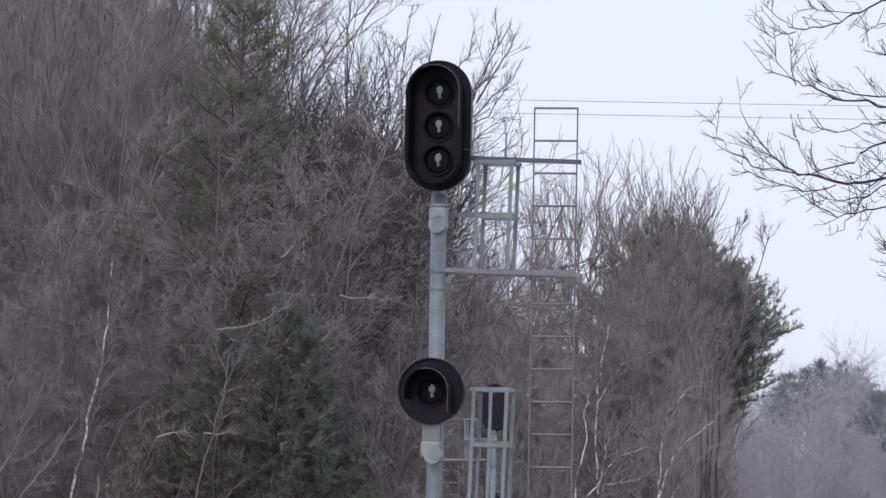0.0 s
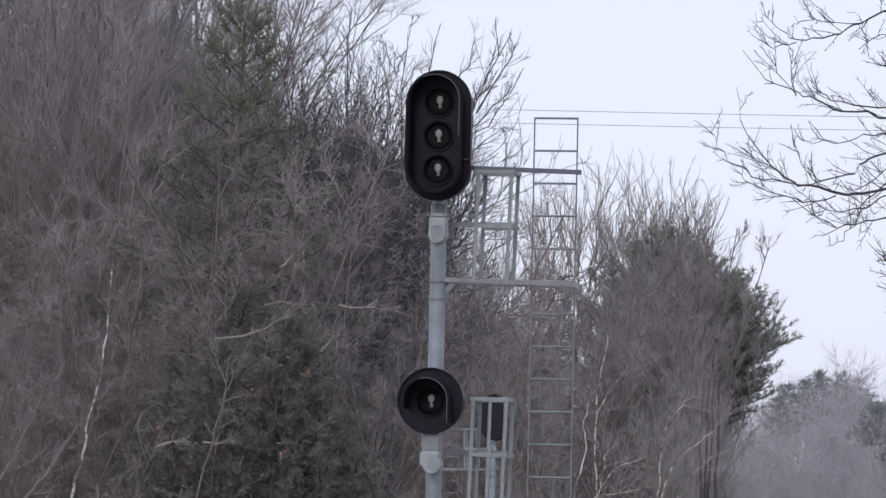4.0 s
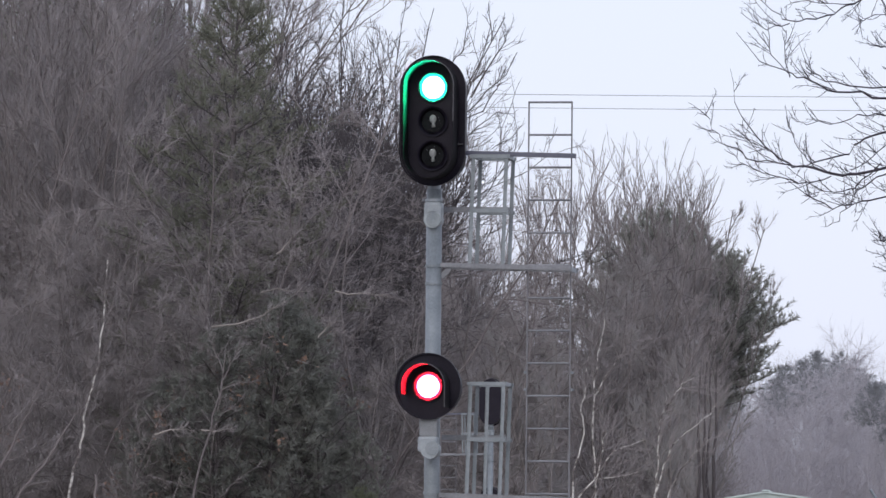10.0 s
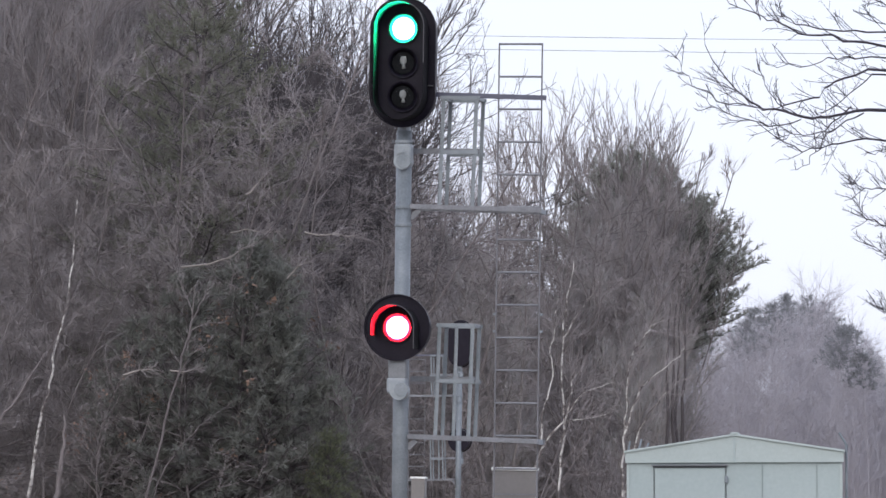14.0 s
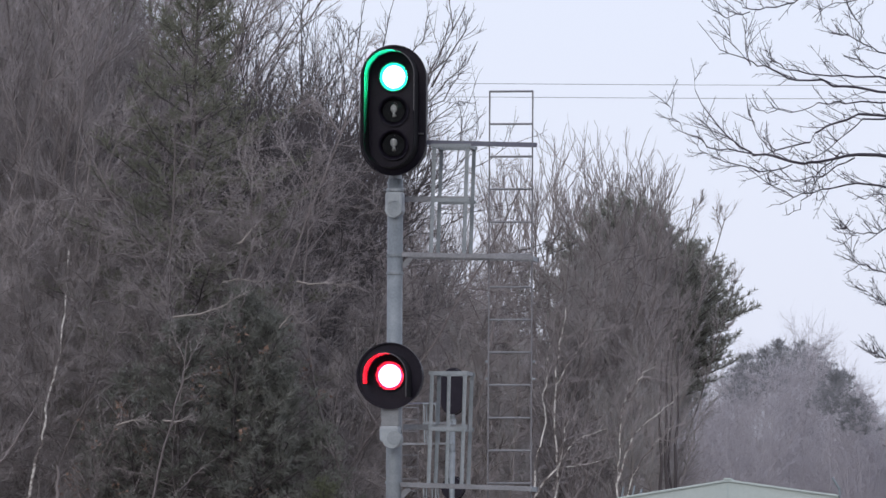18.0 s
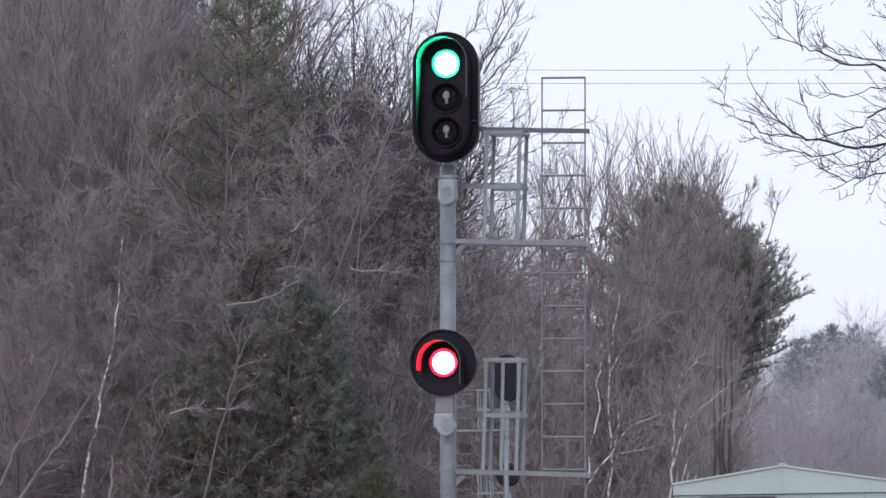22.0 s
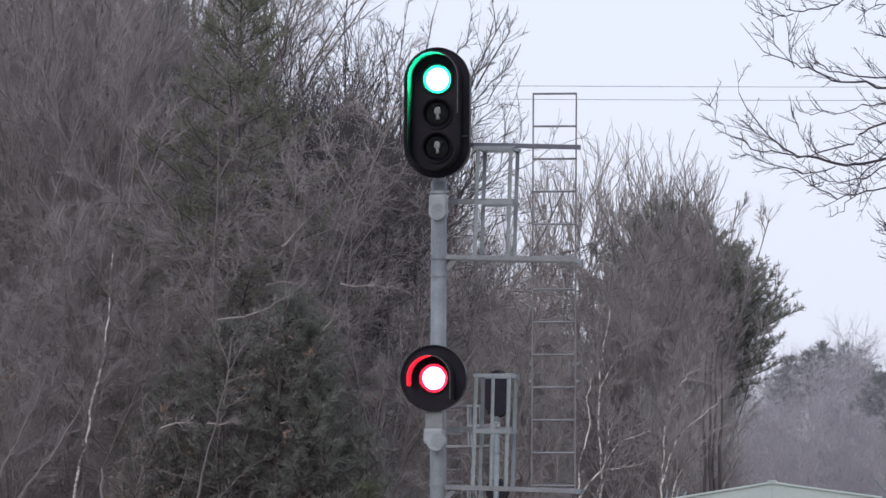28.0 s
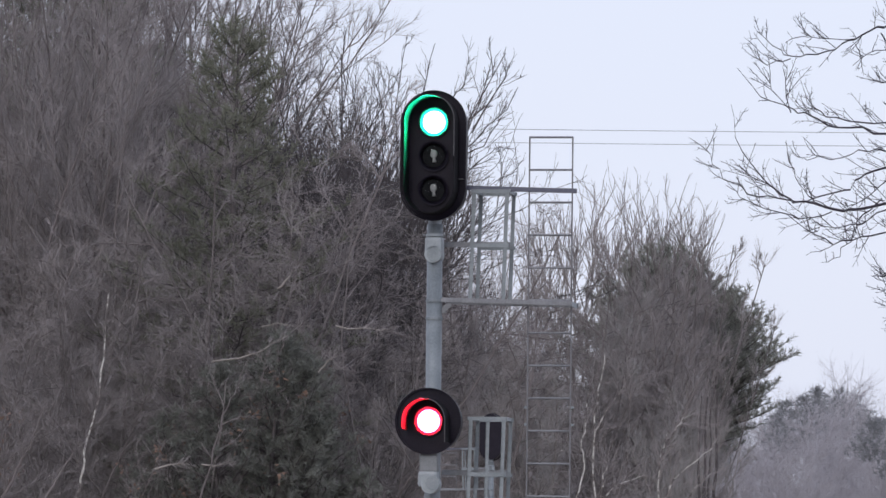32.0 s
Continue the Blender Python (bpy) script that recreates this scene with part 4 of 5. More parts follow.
def fork_tree():
    """A cherry whose fine forked limbs fan out beyond the signal's head."""
    rng = random.Random(44)
    x0, y0 = -0.5, 232.0
    root = empty("bare_tree", pose(x0, y0, 0), "slender leafless cherry with fine forked limbs", "tree", WOOD)
    wood, fine = Tubes(), Tubes()
    trunk = bend(rng, (0, 0, -0.2), (0.01, 0, 1), 15.5, 9, 0.02, 0.015)
    wood.add(trunk, np.linspace(0.13, 0.06, 10), 7)
    limbs = [  # way points in the world's x and z, from the trunk outwards
        [(-0.4, 14.6), (0.4, 17.0), (1.28, 18.15), (2.02, 18.98), (2.72, 19.6), (3.11, 20.4)],
        [(-0.4, 15.0), (0.5, 17.6), (1.27, 18.66), (1.66, 19.6), (1.94, 20.5), (2.17, 21.5)],
        [(1.5, 18.75), (2.1, 19.9), (2.69, 20.8), (2.8, 21.3)],
        [(-0.4, 15.2), (0.1, 18.3), (0.77, 20.08), (1.17, 20.5), (1.35, 21.5)],
        [(-0.4, 14.2), (0.5, 16.2), (1.3, 17.3), (1.94, 17.85), (2.5, 18.28)],
        [(0.4, 17.0), (1.0, 17.75), (1.9, 18.3), (2.4, 19.1), (2.55, 19.9)],
        [(-0.45, 15.2), (-0.6, 17.8), (-0.3, 20.2), (0.1, 22.0)],
        [(-0.5, 14.8), (-1.2, 17.2), (-1.3, 19.6), (-0.9, 22.2)],
    ]
    for ln in limbs:
        pts, y = [], 0.0
        for (xa, za), (xb, zb) in zip(ln, ln[1:]):
            for k in range(3):
                pts.append((xa + (xb - xa) * k / 3 - x0 + rng.gauss(0, 0.03), y, za + (zb - za) * k / 3 + rng.gauss(0, 0.03)))
                y += rng.gauss(0, 0.1)
        pts.append((ln[-1][0] - x0, y, ln[-1][1]))
        pts = np.array(pts)
        wood.add(pts, np.linspace(0.034, 0.012, len(pts)), 4)
        sprays(rng, fine, pts[len(pts) // 3:], 1.7, 9, 4, 0.0105, 0.06, 34)
    for t, m, nm in ((wood, BARK_DARK, "trunk"), (fine, TWIG_CHERRY, "crown")):
        ob = new(nm, t.mesh(nm, m))
        ob.parent = root
        if nm == "crown":
            ob["kind"] = "stuff"


fork_tree()


def beech(x, y, height, seed):
    """A sapling that keeps some of its dead leaves."""
    rng = random.Random(seed)
    wood, fine = bare_tree(seed, height, 0.045, 2, 7, 4, 8, 0.35, 70, 0.24, 5, 0.008, 48, -0.02)
    leaves = Tubes()
    gen = np.random.RandomState(seed)
    spots = np.concatenate(fine.v)
    pick = spots[gen.randint(0, len(spots), 16)]
    c = np.repeat(pick, 14, axis=0) + gen.normal(0, 0.16, (16 * 14, 3))
    leaves.blades(c[:, None] + gen.normal(0, 0.045, (len(c), 3, 3)))
    root = tree_thing("beech_sapling", (wood, fine, leaves), (BARK, TWIG, RUSSET), ("trunk", "crown", "foliage"), "leafless beech sapling with a few russet dead leaves", "sapling", "beech saplings")
    root.matrix_basis = pose(x, y, 0, 0, 0, 30 * seed)


for i, (x, h) in enumerate(((-6.2, 9.6), (-9.2, 7.6), (-3.2, 10.4), (-12.8, 9.0))):
    beech(x, 200.8 + 0.3 * i, h, 301 + i)


# ---------------------------------------------------------------- signals
def half_disc(bm, side, r, thick):
    """A half-round leaf in x-z, on the side -1 or 1, that laps a little over the middle."""
    line = [(side * max(-0.003, r * math.cos(a)), r * math.sin(a)) for a in np.linspace(-math.pi / 2, math.pi / 2, 21)]
    line = [(-side * 0.003, -r)] + line[1:-1] + [(-side * 0.003, r)]
    front = [bm.verts.new((x, -thick / 2, z)) for x, z in line]
    back = [bm.verts.new((x, thick / 2, z)) for x, z in line]
    bm.faces.new(front)
    bm.faces.new(back[::-1])
    for i in range(len(line)):
        j = (i + 1) % len(line)
        bm.faces.new((front[i], back[i], back[j], front[j]))
    return bm


def bulb_shape(bm, c):
    """A small bulb over its tapered socket."""
    bmesh.ops.create_uvsphere(bm, u_segments=12, v_segments=8, radius=0.036, matrix=Matrix.Translation((c[0], c[1], c[2] + 0.022)) @ Matrix.Diagonal((0.9, 0.4, 1.1, 1)))
    rod(bm, (c[0] + 0.006, c[1], c[2] - 0.055), (c[0], c[1], c[2]), 0.02, 10, 0.008)
    return bm


def signal_head(mast, lamps, cz, cy, half_w, half_h, lit, moving):
    """A black background plate with its hoods, lenses, lamps and added shutters. lamps: heights; lit: height -> glow.
    """
    head = part("signal_head", pierced_plate(bmesh.new(), [(x, z + cz) for x, z in stadium(half_w, half_h + 1e-4)], [(0, z, 0.104) for z in lamps], cy, cy + 0.012), BLACK, mast,
                "black painted background plate")
    rimline = [(x, z + cz) for x, z in stadium(half_w, half_h + 1e-4)]
    part("rolled_edge", sheet_wall(bmesh.new(), rimline, cy + 0.012, cy - 0.03, 0.012), BLACK, head)
    if len(lamps) > 1:
        line = [(x, z + cz) for x, z in stadium(0.232, 0.545)]
        hood = part("hood", sheet_wall(bmesh.new(), line, cy - 0.001, cy - 0.30, 0.006), BLACK_IN, head, "long black hood round all lenses")
        # Paler strip on the right and top only, a painted edge highlight.
        arc = [(0.232, cz - 0.02)] + line[:14]
        part("hood_edge", sheet_wall(bmesh.new(), arc, cy - 0.301, cy - 0.306, 0.008, False), RIM, head, "hood edge strip with its highlight in the colour")
        for s in (-1, 1):
            part("hood_clip", box(bmesh.new(), (s * 0.262, cy - 0.02, cz - 0.22), (0.05, 0.03, 0.012), 0.003), RIM, head)
    else:
        arc = [(0.2, cz - 0.2), (0.2, cz - 0.13), (0.2, cz - 0.06)] + [(0.2 * math.cos(a), cz + 0.2 * math.sin(a)) for a in np.linspace(0, math.pi, 25)] + [(-0.2, cz - 0.04), (-0.2, cz - 0.08)]
        hood = part("hood", sheet_wall(bmesh.new(), arc, cy - 0.001, cy - 0.33, 0.006, False), BLACK_IN, head, "black tunnel hood open below")
        # Highlight strip again, on the right side and crown of the tunnel hood.
        part("hood_edge", sheet_wall(bmesh.new(), arc[:18], cy - 0.331, cy - 0.336, 0.008, False), RIM, head, "hood edge strip with its highlight in the colour")
    # the housing is open towards the lenses
    bm2 = bmesh.new()
    w, h = (0.275, 0.575) if len(lamps) > 1 else (0.275, 0.275)
    sheet_wall(bm2, [(x, z + cz) for x, z in stadium(w, h + 1e-4)], cy + 0.013, cy + 0.27, 0.006)
    pierced_plate(bm2, [(x, z + cz) for x, z in stadium(w, h + 1e-4)], [], cy + 0.265, cy + 0.275)
    part("housing", bm2, BLACK, head)
    for z in lamps:
        # Added ring: its slope takes the lamp's light and imitates coloured glare.
        part("added_flare", flare(bmesh.new(), (0, cy, z)), BLACK, head, "added dark flared ring that catches the lamp's colour", True)
        lens = part("lens", dome(bmesh.new(), (0, cy - 0.004, z), 0.104, 0.02), GLASS, head, "clear glass lens", True)
        if z in lit:
            part("lamp", disc(bmesh.new(), (0, cy + 0.058, z), 0.122, 0.008), lit[z], head, "glowing signal lamp")
            # Added unseen tube that keeps the covered lamp's glow from leaking out.
            ring = [(0.128 * math.cos(a), z + 0.128 * math.sin(a)) for a in np.linspace(0, math.tau, 29)[:-1]]
            part("light_stop_tube", sheet_wall(bmesh.new(), ring, cy + 0.0395, cy + 0.07, 0.004), BLACK_IN, head)
            # Added shutters cover the always glowing lamp until it should switch on.
            for s in (-1, 1):
                leaf = part("lamp_shutter", half_disc(bmesh.new(), s, 0.127, 0.004), VANE, head, "added dark leaf that hides the lamp until lit")
                leaf.matrix_basis = pose(0, cy + 0.034 + 0.003 * s, z)
                moving.append((leaf, s * 0.147, cy + 0.034 + 0.003 * s, z))
            # Bulb shape on the added shutter, for the look of an unlit lens.
            part("shutter_bulb", bulb_shape(bmesh.new(), (0, -0.0035, 0)), BULB, leaf, "pale bulb shape carried by the added shutter", True)
        else:
            part("reflector", disc(bmesh.new(), (0, cy + 0.017, z), 0.118, 0.006), VANE, head, "dark reflector behind the lens")
            part("bulb", bulb_shape(bmesh.new(), (0, cy + 0.01, z)), BULB, head, "pale frosted bulb", True)
    return head


def platform(mast, z, sag, left, right, rail_z, mid_post=0.0):
    """A service platform at height z with its railing cage; it sags by `sag` metres at its outer end."""
    def at(x):
        return z - sag * (x - 0.08) / 1.24
    deck = part("platform", bar(bar(bmesh.new(), (0.07, -0.02, at(0.07)), (1.3, -0.02, at(1.3)), 0.045, 0.042), (0.07, 0.42, at(0.07)), (1.3, 0.42, at(1.3)), 0.045, 0.042), GALV_DULL, mast, "galvanised steel walkway beams")
    for k in range(16):
        x = 0.14 + 1.12 * k / 15
        part("grating_bar", bar(bmesh.new(), (x, 0.0, at(x) + 0.012), (x, 0.4, at(x) + 0.012), 0.012, 0.022), GALV_DULL, deck)
    part("beam_end", box(bmesh.new(), (1.285, 0.2, at(1.285) - 0.004), (0.012, 0.48, 0.045), 0.002), GALV, deck)
    part("gusset", bar(bmesh.new(), (0.07, 0.0, at(0.2) - 0.11), (0.15, 0.0, at(0.2) - 0.03), 0.012, 0.05), GALV_DULL, deck)
    for y in (-0.02, 0.42):
        for x in (left, right):
            part("railing_post", angle_bar(bmesh.new(), (x - 0.03, y, at(x) - 0.02), (x, y, rail_z), 0.036), GALV, deck)
        part("guard_rail", bar(bmesh.new(), (left - 0.03, y, rail_z), (right + 0.03, y, rail_z), 0.028, 0.034), GALV, deck)
        part("guard_rail", bar(bmesh.new(), (left - 0.02, y, (z + rail_z) / 2), (right + 0.02, y, (z + rail_z) / 2), 0.028, 0.036), GALV, deck)
    for x in (left, right):
        part("guard_rail", bar(bmesh.new(), (x, 0, rail_z), (x, 0.4, rail_z), 0.028, 0.032), GALV, deck)
    if mid_post:
        part("railing_post", angle_bar(bmesh.new(), (mid_post - 0.02, -0.02, at(mid_post) - 0.02), (mid_post, -0.02, rail_z), 0.034), GALV, deck)
    part("guard_rail", bar(bmesh.new(), (0.06, 0.2, (z + rail_z) / 2 + 0.02), (right, 0.2, (z + rail_z) / 2 + 0.02), 0.03, 0.05), GALV_DULL, deck)
    return deck


def signal(m, label, lit_top, lit_low, moving):
    root = empty("railway_signal", m, label, "signal", "signals of the line")
    mast = part("mast", rod(bmesh.new(), (0, 0, 0.12), (0, 0, 5.47), 0.073, 24), GALV, root, "round grey steel mast", True)
    part("base_flange", box(bmesh.new(), (0, 0, 0.06), (0.42, 0.42, 0.12), 0.02), GALV_DULL, mast)
    for z in (4.755, 4.59, 2.64):
        part("clamp_band", rod(bmesh.new(), (0, 0, z - 0.012), (0, 0, z + 0.012), 0.081, 24), GALV, mast)
    part("joint", rod(bmesh.new(), (0, 0, 4.575), (0, 0, 4.583), 0.076, 24), GAP, mast)
    # fitting under the upper head
    part("neck", rod(bmesh.new(), (0, 0, 5.38), (0, 0, 5.56), 0.062, 20), CAST, mast, "", True)
    part("flange", rod(bmesh.new(), (0, 0, 5.355), (0, 0, 5.38), 0.088, 20), CAST, mast)
    fit = bmesh.new()
    box(fit, (0, -0.02, 5.26), (0.165, 0.17, 0.18), 0.03)
    rod(fit, (0, -0.105, 5.185), (0, 0.065, 5.185), 0.0825, 24)
    part("casting", fit, CAST, mast, "pale grey cast pipe fitting with rounded end")
    part("casting_cap", rod(bmesh.new(), (0.012, -0.108, 5.185), (0.012, -0.118, 5.185), 0.07, 24), GALV, mast)
    for s in (-1, 1):
        part("bolt", rod(bmesh.new(), (s * 0.088, -0.05, 5.365), (s * 0.105, -0.05, 5.365), 0.014, 8), GALV_DULL, mast)
    # bracket of the lower head, before the mast
    part("bracket_neck", box(bmesh.new(), (0.0, -0.19, 3.245), (0.168, 0.13, 0.18), 0.015), RUSTED, mast, "weathered grey steel bracket box")
    fit = bmesh.new()
    box(fit, (-0.005, -0.19, 3.09), (0.185, 0.15, 0.15), 0.03)
    rod(fit, (0.02, -0.27, 3.04), (0.02, -0.115, 3.04), 0.085, 24)
    box(fit, (0, -0.08, 3.08), (0.14, 0.12, 0.14), 0.02)
    part("casting", fit, CAST, mast, "pale grey cast pipe fitting with rounded end")
    part("casting_cap", rod(bmesh.new(), (0.045, -0.272, 3.05), (0.045, -0.284, 3.05), 0.066, 24), GALV, mast)
    # ladder
    ladder = part("ladder", bar(bar(bmesh.new(), (0.868, 0.12, 0.05), (0.868, 0.12, 6.3), 0.012, 0.02), (1.273, 0.12, 0.05), (1.273, 0.12, 6.3), 0.012, 0.02), LADDER, root, "weathered steel service ladder")
    for k in range(21):
        z = 6.292 - 0.3045 * k
        if z > 0.15:
            part("rung", rod(bmesh.new(), (0.868, 0.12, z), (1.273, 0.12, z), 0.010, 8), GALV_DULL, ladder)
    for x in (0.855, 1.295):
        for z in (3.77, 3.61):
            part("bolt", rod(bmesh.new(), (x, 0.08, z), (x, 0.155, z), 0.013, 8), GALV, ladder, "bright bolt head")
    platform(mast, 4.765, 0.03, 0.37, 0.68, 5.78)
    part("hand_rail", bar(bmesh.new(), (0.2, 0.04, 5.815), (1.325, 0.04, 5.785), 0.05, 0.042), STEEL_DARK, mast, "long hand rail between head and ladder")
    platform(mast, 2.622, 0.035, 0.36, 0.67, 3.66, 0.52)
    signal_head(mast, (6.416, 6.098, 5.78), 6.103, -0.13, 0.298, 0.598, lit_top, moving)
    signal_head(mast, (3.626,), 3.626, -0.27, 0.298, 0.298, lit_low, moving)
    part("head_bracket", box(bmesh.new(), (0, -0.02, 5.58), (0.1, 0.12, 0.05), 0.01), GALV, mast)
    return root


shutters = []
signal(pose(0.045, 60, 0, 0, 0, -9), "grey mast signal with black three-lens and single-lens heads", {6.416: GREEN}, {3.626: RED}, shutters)
signal(pose(1.62, 165, 0, 0, 0, 171), "grey mast signal turned away, with a black back plate", {}, {}, [])


# ---------------------------------------------------------------- equipment hut and cases
def equipment_hut():
    """A metal hut with a low gable; its front faces -y, x from 0 to 2.4."""
    w, h, d, apex = 2.36, 2.475, 3.0, 2.765
    root = empty("equipment_hut", pose(2.598, 71, 0, 0, -0.95, -4), "pale green metal equipment hut with a low gable roof", "hut")
    bm = bmesh.new()
    box(bm, (w / 2, d / 2, (h + 0.3) / 2), (w, d, h - 0.3), 0.01)
    body = part("wall", bm, HUT, root)
    part("skid", box(bmesh.new(), (w / 2, d / 2, 0.16), (w * 0.96, d * 0.96, 0.28), 0.01), GALV_DULL, root, "steel skid under the hut")
    for sx in (0, 1):
        bm = bmesh.new()
        x0, x1 = (-0.02, w / 2 - 0.004) if sx == 0 else (w / 2 + 0.004, w + 0.02)
        z0, z1 = (2.59, apex) if sx == 0 else (apex, 2.59)
        vs = [bm.verts.new(p) for p in ((x0, -0.045, h), (x1, -0.045, h), (x1, -0.045, z1), (x0, -0.045, z0))]
        bk = [bm.verts.new((v.co.x, 0.02, v.co.z)) for v in vs]
        bm.faces.new(vs)
        bm.faces.new(bk)
        for i in range(4):
            j = (i + 1) % 4
            bm.faces.new((vs[i], vs[j], bk[j], bk[i]))
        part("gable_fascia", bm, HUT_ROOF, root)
    for sx in (-1, 1):
        bm = bmesh.new()
        a, b = Vector((w / 2 + sx * (w / 2 + 0.035), d / 2 - 0.02, 2.596)), Vector((w / 2, d / 2 - 0.02, apex + 0.014))
        mid_p, dv = (a + b) / 2, b - a
        box(bm, mid_p, (dv.length, d + 0.1, 0.024), 0.006, Euler((0, -math.atan2(dv.z, dv.x), 0)))
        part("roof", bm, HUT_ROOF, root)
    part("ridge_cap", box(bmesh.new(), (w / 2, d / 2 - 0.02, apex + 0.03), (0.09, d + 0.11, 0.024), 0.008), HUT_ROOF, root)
    part("seam_cover", box(bmesh.new(), (w / 2, -0.05, 2.615), (0.02, 0.006, 0.29)), HUT, root)
    door = part("door", box(bmesh.new(), (0.69, -0.012, 1.42), (0.77, 0.03, 1.98), 0.006), HUT, root, "closed flush metal door")
    for x in (0.294, 1.086):
        part("door_gap", box(bmesh.new(), (x, -0.004, 1.42), (0.009, 0.012, 2.0)), GAP, root)
    part("door_gap", box(bmesh.new(), (0.69, -0.004, 2.428), (0.81, 0.014, 0.02)), GAP, root)
    part("drip_edge", box(bmesh.new(), (0.69, -0.03, 2.447), (0.84, 0.06, 0.012), 0.002), GALV_DULL, root)
    part("hasp", box(bmesh.new(), (1.09, -0.035, 2.29), (0.04, 0.03, 0.075), 0.006), GALV, door, "small grey hasp")
    for x in (1.485, 2.085):
        part("panel_seam", box(bmesh.new(), (x, -0.004, 1.38), (0.007, 0.011, 2.14)), HUT_SEAM, root)
    for x in (0.008, w - 0.008):
        part("corner_post", box(bmesh.new(), (x, -0.006, 1.38), (0.03, 0.02, 2.14), 0.003), HUT_ROOF, root)
    # aerial rods on the roof
    for x, y, z0, z1, t in ((0.01, 0.05, 2.6, 2.72, 0.02), (0.115, 0.4, 2.62, 2.74, 0.03), (0.2, 0.3, 2.63, 2.70, 0.03)):
        part("lifting_rod", rod(bmesh.new(), (x, y, z0), (x + t, y, z1), 0.011, 8), GALV, root)
    bm = bmesh.new()
    rod(bm, (w + 0.05, 0.1, 1.3), (w + 0.05, 0.1, 2.68), 0.014, 8)
    rod(bm, (w + 0.05, 0.1, 2.67), (w - 0.03, 0.1, 2.8), 0.014, 8)
    part("conduit", bm, GALV, root, "bent grey conduit at the corner")
    # notices beside the door
    plate = part("notice", box(bmesh.new(), (0.125, -0.012, 1.73), (0.2, 0.008, 0.30), 0.003), SIGN_RED, root, "red enamel warning notice with dark print")
    part("print_bar", box(bmesh.new(), (0.125, -0.018, 1.835), (0.03, 0.004, 0.035)), SIGN_DARK, plate)
    for z, ww in ((1.79, 0.15), (1.755, 0.16), (1.72, 0.15), (1.67, 0.12)):
        part("print_bar", box(bmesh.new(), (0.125, -0.018, z), (ww, 0.004, 0.018)), SIGN_DARK, plate)
    part("notice_strip", box(bmesh.new(), (0.125, -0.018, 1.872), (0.19, 0.004, 0.012)), WHITE, plate, "pale strip above the print")
    plate = part("number_plate", box(bmesh.new(), (0.14, -0.012, 1.955), (0.12, 0.008, 0.06), 0.003), PLATE_BLUE, root, "small blue-grey plate")
    part("print_bar", box(bmesh.new(), (0.14, -0.018, 1.965), (0.09, 0.004, 0.014)), WHITE, plate)


equipment_hut()


def relay_case():
    root = empty("relay_case", pose(1.165, 63, 0, 0, 0, -3), "tall grey metal relay case with a bright lid", "cabinet")
    part("body", box(bmesh.new(), (0, 0.25, 1.4), (0.425, 0.5, 1.86), 0.008), CASE, root)
    part("lid", box(bmesh.new(), (0, 0.25, 2.348), (0.45, 0.54, 0.032), 0.006), CASE_TOP, root, "bright metal lid")
    for z in (2.1, 1.6):
        part("panel_seam", box(bmesh.new(), (0, -0.002, z), (0.426, 0.012, 0.01)), GALV_DULL, root)
    part("plinth", box(bmesh.new(), (0, 0.25, 0.235), (0.38, 0.44, 0.47), 0.01), GALV_DULL, root)


def junction_box():
    root = empty("junction_box", pose(0.225, 63, 0, 0, 0, -6), "narrow grey junction box on a post beside the mast", "box")
    part("body", box(bmesh.new(), (0, 0.1, 1.75), (0.135, 0.2, 0.98), 0.008), CASE, root)
    part("lid", box(bmesh.new(), (0, 0.1, 2.25), (0.148, 0.22, 0.02), 0.004), CASE_TOP, root)
    part("post", rod(bmesh.new(), (0, 0.1, 0), (0, 0.1, 1.27), 0.045, 12), GALV_DULL, root)


relay_case()
junction_box()


def marker_post(x, y):
    root = empty("marker_post", pose(x, y, 0, 0, 0.5, 0), "thin white marker post beside the hut", "post")
    part("post", rod(bmesh.new(), (0, 0, 0), (0, 0, 2.72), 0.014, 10, 0.011), WHITE, root, "", True)
    part("cap", rod(bmesh.new(), (0, 0, 2.72), (0, 0, 2.745), 0.017, 10, 0.01), GALV, root)


marker_post(5.53, 71)


# ---------------------------------------------------------------- cables and the overhanging tree
def cable(za, zb, y):
    line = Tubes()
    pts = []
    for k in range(41):
        u = k / 40
        pts.append((-70 + 170 * u, y, za + (zb - za) * u - 1.2 * (1 - (2 * u - 1) ** 2) + 1.1))
    line.add(pts, np.full(41, 0.014), 5)
    ob = new("power_cable", line.mesh("power_cable", WIRE))
    tagged(ob, "thin grey overhead power cable across the sky", "cable", "power cables")


cable(19.35, 19.80, 240)
cable(18.85, 19.30, 240)


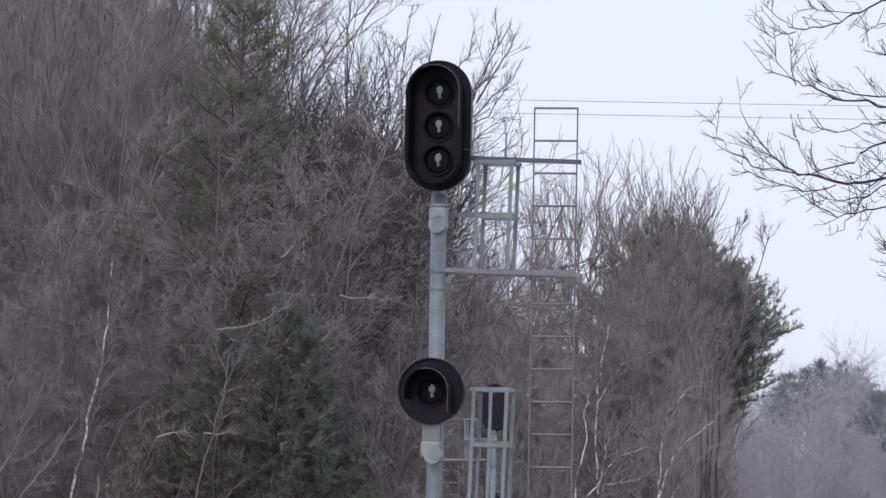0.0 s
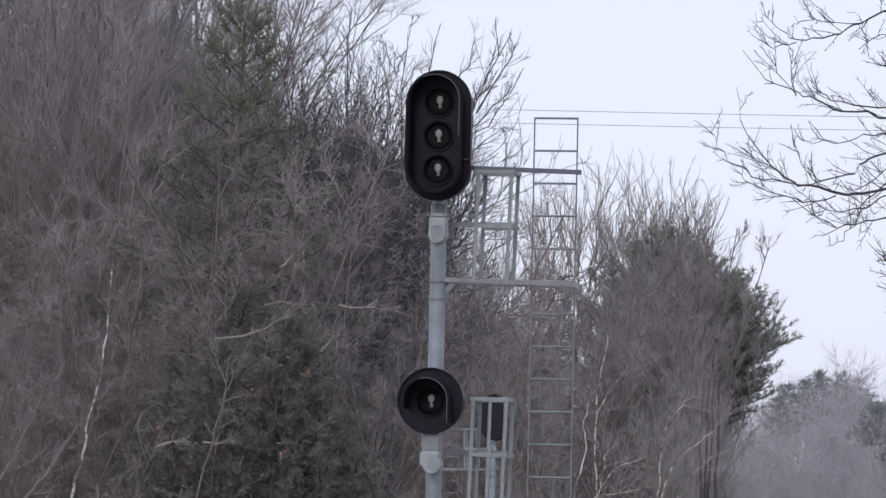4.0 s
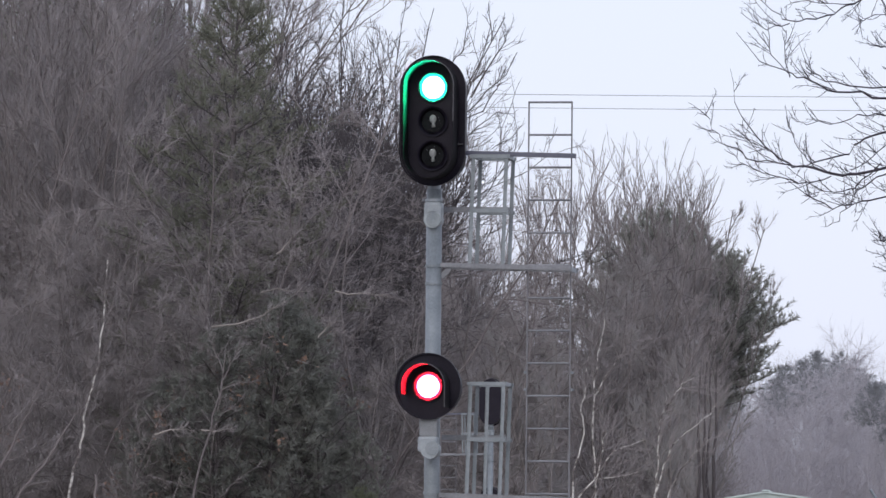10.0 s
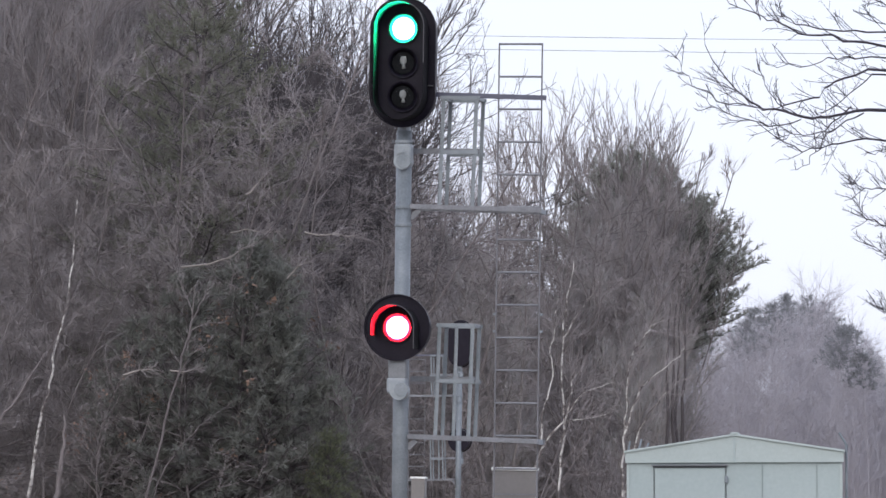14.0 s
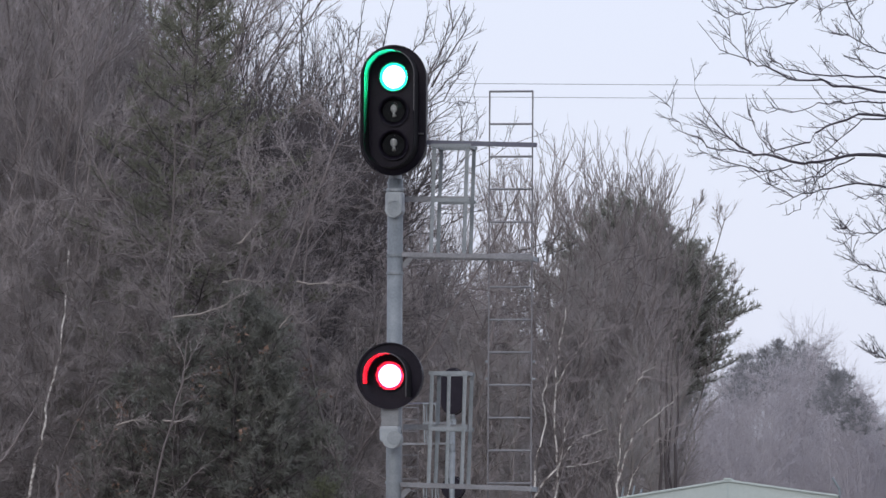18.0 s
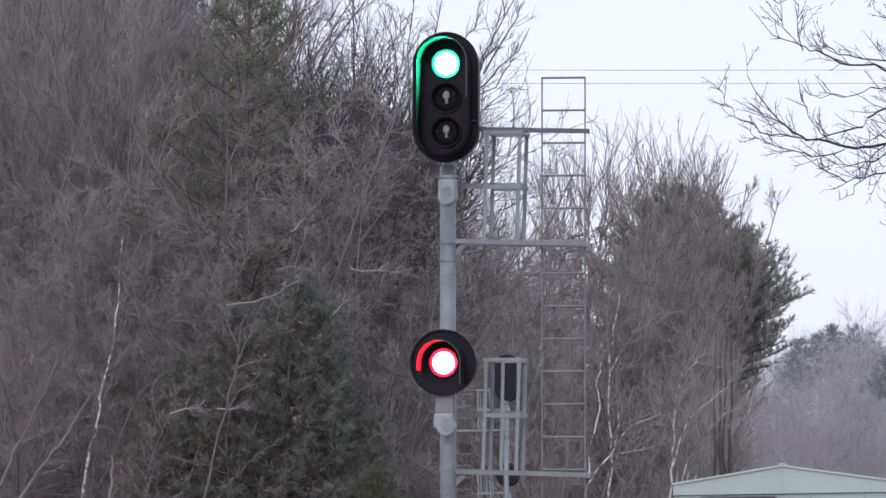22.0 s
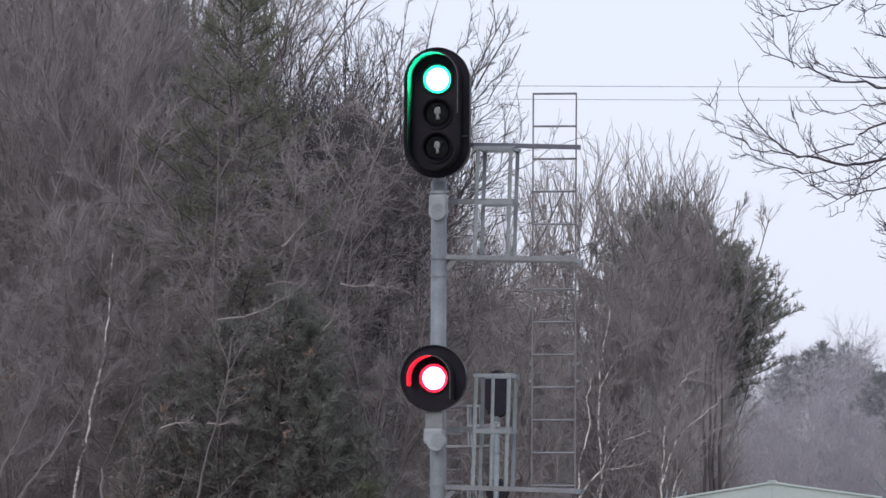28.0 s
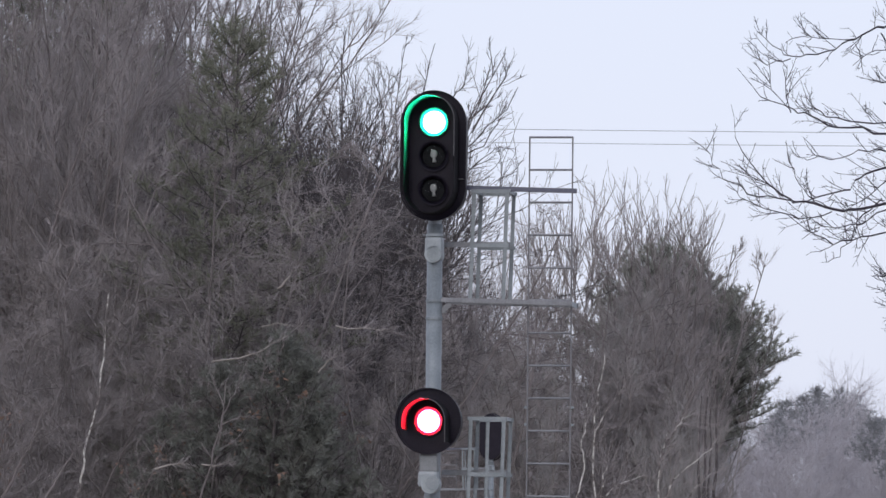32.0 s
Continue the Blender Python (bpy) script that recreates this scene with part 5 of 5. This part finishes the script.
def overhanging_tree():
    rng = random.Random(21)
    x0, y0 = 8.8, 90.0
    root = empty("overhanging_tree", pose(x0, y0, 0), "leafless dark-twigged tree reaching out beside the line", "tree")
    wood, fine = Tubes(), Tubes()
    trunk = bend(rng, (0, 0, -0.2), (0.05, 0, 1), 13, 12, 0.05, 0.03)
    wood.add(trunk, np.linspace(0.2, 0.05, 13), 9)

    def limb(r, r2, shoots, *line):
        """A limb along points in x and z, with shoots that sweep upwards."""
        pts, y = [], 0.0
        ln = [(x - x0, z) for x, z in line]
        for (xa, za), (xb, zb) in zip(ln, ln[1:]):
            for k in range(3):
                pts.append((xa + (xb - xa) * k / 3 + rng.gauss(0, 0.016), y, za + (zb - za) * k / 3 + rng.gauss(0, 0.018)))
                y += rng.gauss(0, 0.09)
        pts.append((ln[-1][0], y, ln[-1][1]))
        pts = np.array(pts)
        wood.add(pts, np.linspace(r, r2 * 0.85, len(pts)), 5)
        for _ in range(int(1.5 * shoots) + 3):
            f = rng.uniform(0.15, 0.95)
            p, d = along(pts, f)
            size = rng.uniform(0.25, 0.68) * (1.15 - 0.65 * f)
            w = side_way(rng, d, 38)
            if rng.random() < 0.75:
                w[2] = abs(w[2]) * 0.8 + 0.12
            sub = bend(rng, p, w, size, 6, rng.choice((0.1, 0.07, 0.03, -0.03)), 0.07)
            fine.add(sub, np.linspace(0.0056, 0.0028, 7), 4)
            for k in range(rng.randint(3, 6)):
                q, e = along(sub, rng.uniform(0.15, 0.95))
                tw = bend(rng, q, side_way(rng, e, 44), size * rng.uniform(0.1, 0.36), 2, rng.choice((0.12, 0.05, 0.0)), 0.1)
                fine.add(tw, (0.0036, 0.003, 0.0022))

    # the long forked limb
    limb(0.034, 0.006, 10, (8.8, 7.0), (7.4, 7.5), (6.55, 7.57), (6.01, 7.48), (5.62, 7.45), (5.22, 7.57), (5.03, 7.62), (4.71, 7.86), (4.36, 8.28), (4.21, 8.95))
    limb(0.024, 0.012, 7, (8.8, 7.3), (7.4, 8.1), (6.55, 8.15), (6.06, 7.98), (5.86, 7.79), (5.62, 7.7), (5.22, 7.57))
    limb(0.013, 0.0045, 9, (5.22, 7.57), (4.87, 7.63), (4.43, 7.67), (4.2, 7.83), (3.92, 8.08), (3.83, 8.39))
    limb(0.012, 0.0045, 8, (5.62, 7.45), (5.23, 7.35), (4.95, 7.43), (4.67, 7.49), (4.36, 7.64), (4.13, 7.92))
    limb(0.007, 0.004, 4, (4.91, 7.65), (4.71, 7.84), (4.47, 8.0), (4.37, 8.2))
    limb(0.009, 0.004, 3, (5.54, 7.49), (5.3, 7.69), (5.11, 7.92), (4.99, 8.28))
    limb(0.018, 0.008, 8, (8.8, 7.2), (7.4, 8.2), (6.55, 8.01), (6.33, 7.85), (6.09, 7.61), (5.86, 7.49))
    # the limb below it
    limb(0.021, 0.006, 14, (8.8, 6.2), (7.4, 7.0), (6.55, 7.18), (6.02, 7.1), (5.66, 6.99), (5.3, 7.17), (4.99, 7.41))
    limb(0.012, 0.005, 8, (6.5, 7.55), (6.1, 7.3), (5.75, 7.2), (5.45, 7.22), (5.2, 7.05))
    limb(0.011, 0.005, 7, (6.3, 7.6), (6.05, 7.4), (5.95, 7.15), (5.75, 6.85), (5.5, 6.75))
    # limbs above it
    limb(0.024, 0.005, 10, (8.8, 7.7), (7.4, 8.4), (6.55, 8.52), (6.01, 8.6), (5.54, 8.64), (5.3, 8.72), (5.03, 8.85), (4.59, 9.01), (4.27, 9.43))
    limb(0.008, 0.005, 2, (5.03, 8.85), (4.96, 9.15), (4.99, 9.51))
    limb(0.007, 0.004, 2, (5.03, 8.85), (4.79, 9.15), (4.65, 9.47))
    limb(0.02, 0.005, 9, (8.8, 7.9), (7.4, 8.6), (6.55, 8.68), (6.01, 8.73), (5.54, 8.81), (5.3, 8.99), (5.18, 9.47))
    limb(0.017, 0.004, 6, (8.8, 7.5), (7.4, 8.3), (6.55, 8.32), (6.09, 8.3), (5.74, 8.2), (5.26, 8.11), (5.03, 8.22))
    limb(0.025, 0.005, 9, (8.8, 9.2), (7.4, 10.1), (6.55, 10.13), (6.25, 10.05), (5.93, 9.87), (5.62, 9.71), (5.38, 9.63), (5.02, 9.59), (4.75, 9.73), (4.47, 10.0))
    limb(0.009, 0.004, 3, (5.02, 9.59), (4.71, 9.52), (4.55, 9.6))
    limb(0.008, 0.004, 4, (5.93, 9.89), (5.46, 9.87), (5.18, 9.98))
    limb(0.012, 0.005, 6, (6.29, 9.95), (6.42, 9.6), (6.6, 9.3), (6.5, 9.0))
    limb(0.01, 0.005, 6, (6.9, 10.1), (6.5, 9.75), (6.1, 9.65), (5.9, 9.5))
    limb(0.018, 0.005, 12, (8.8, 8.2), (7.7, 8.95), (7.1, 9.02), (6.75, 9.1), (6.4, 9.28), (6.15, 9.3))
    limb(0.014, 0.005, 10, (8.8, 8.0), (7.6, 8.75), (7.1, 8.88), (6.7, 8.86), (6.35, 8.98))
    # low limbs
    limb(0.02, 0.005, 15, (8.8, 6.6), (7.9, 6.9), (7.23, 6.71), (6.78, 6.47), (6.5, 6.45), (6.22, 6.3))
    limb(0.006, 0.004, 3, (6.54, 6.45), (6.34, 6.54), (6.18, 6.62))
    limb(0.016, 0.005, 16, (8.8, 5.9), (8.0, 5.7), (7.24, 5.86), (6.86, 5.94), (6.54, 6.07), (6.38, 6.3))
    limb(0.014, 0.005, 16, (8.8, 5.0), (8.0, 5.3), (7.24, 5.41), (7.02, 5.43), (6.78, 5.57), (6.51, 5.75))
    limb(0.013, 0.005, 14, (8.8, 4.2), (8.0, 4.5), (7.25, 4.63), (7.03, 4.68), (6.79, 4.73), (6.63, 4.92))
    limb(0.012, 0.005, 12, (8.8, 6.9), (8.0, 7.1), (7.23, 7.07), (6.93, 7.02), (6.69, 6.98), (6.46, 6.9))
    limb(0.011, 0.005, 7, (8.1, 7.75), (7.6, 7.6), (7.23, 7.38), (7.01, 6.98), (6.89, 6.67))
    for t, s, nm in ((wood, TWIG_DARK, "trunk"), (fine, TWIG_DARK, "crown")):
        ob = new(nm, t.mesh(nm, s))
        ob.parent = root


overhanging_tree()


# ---------------------------------------------------------------- what moves
def motions():
    # the added shutters slide off the ever-glowing lamps when the signal lights up
    for leaf, dx, y, z in shutters:
        shut, clear = pose(0, y, z), pose(dx, y, z)
        walk(leaf, [(0.0, shut), (6.2, shut), (6.3, clear), (32.0, clear)])


motions()
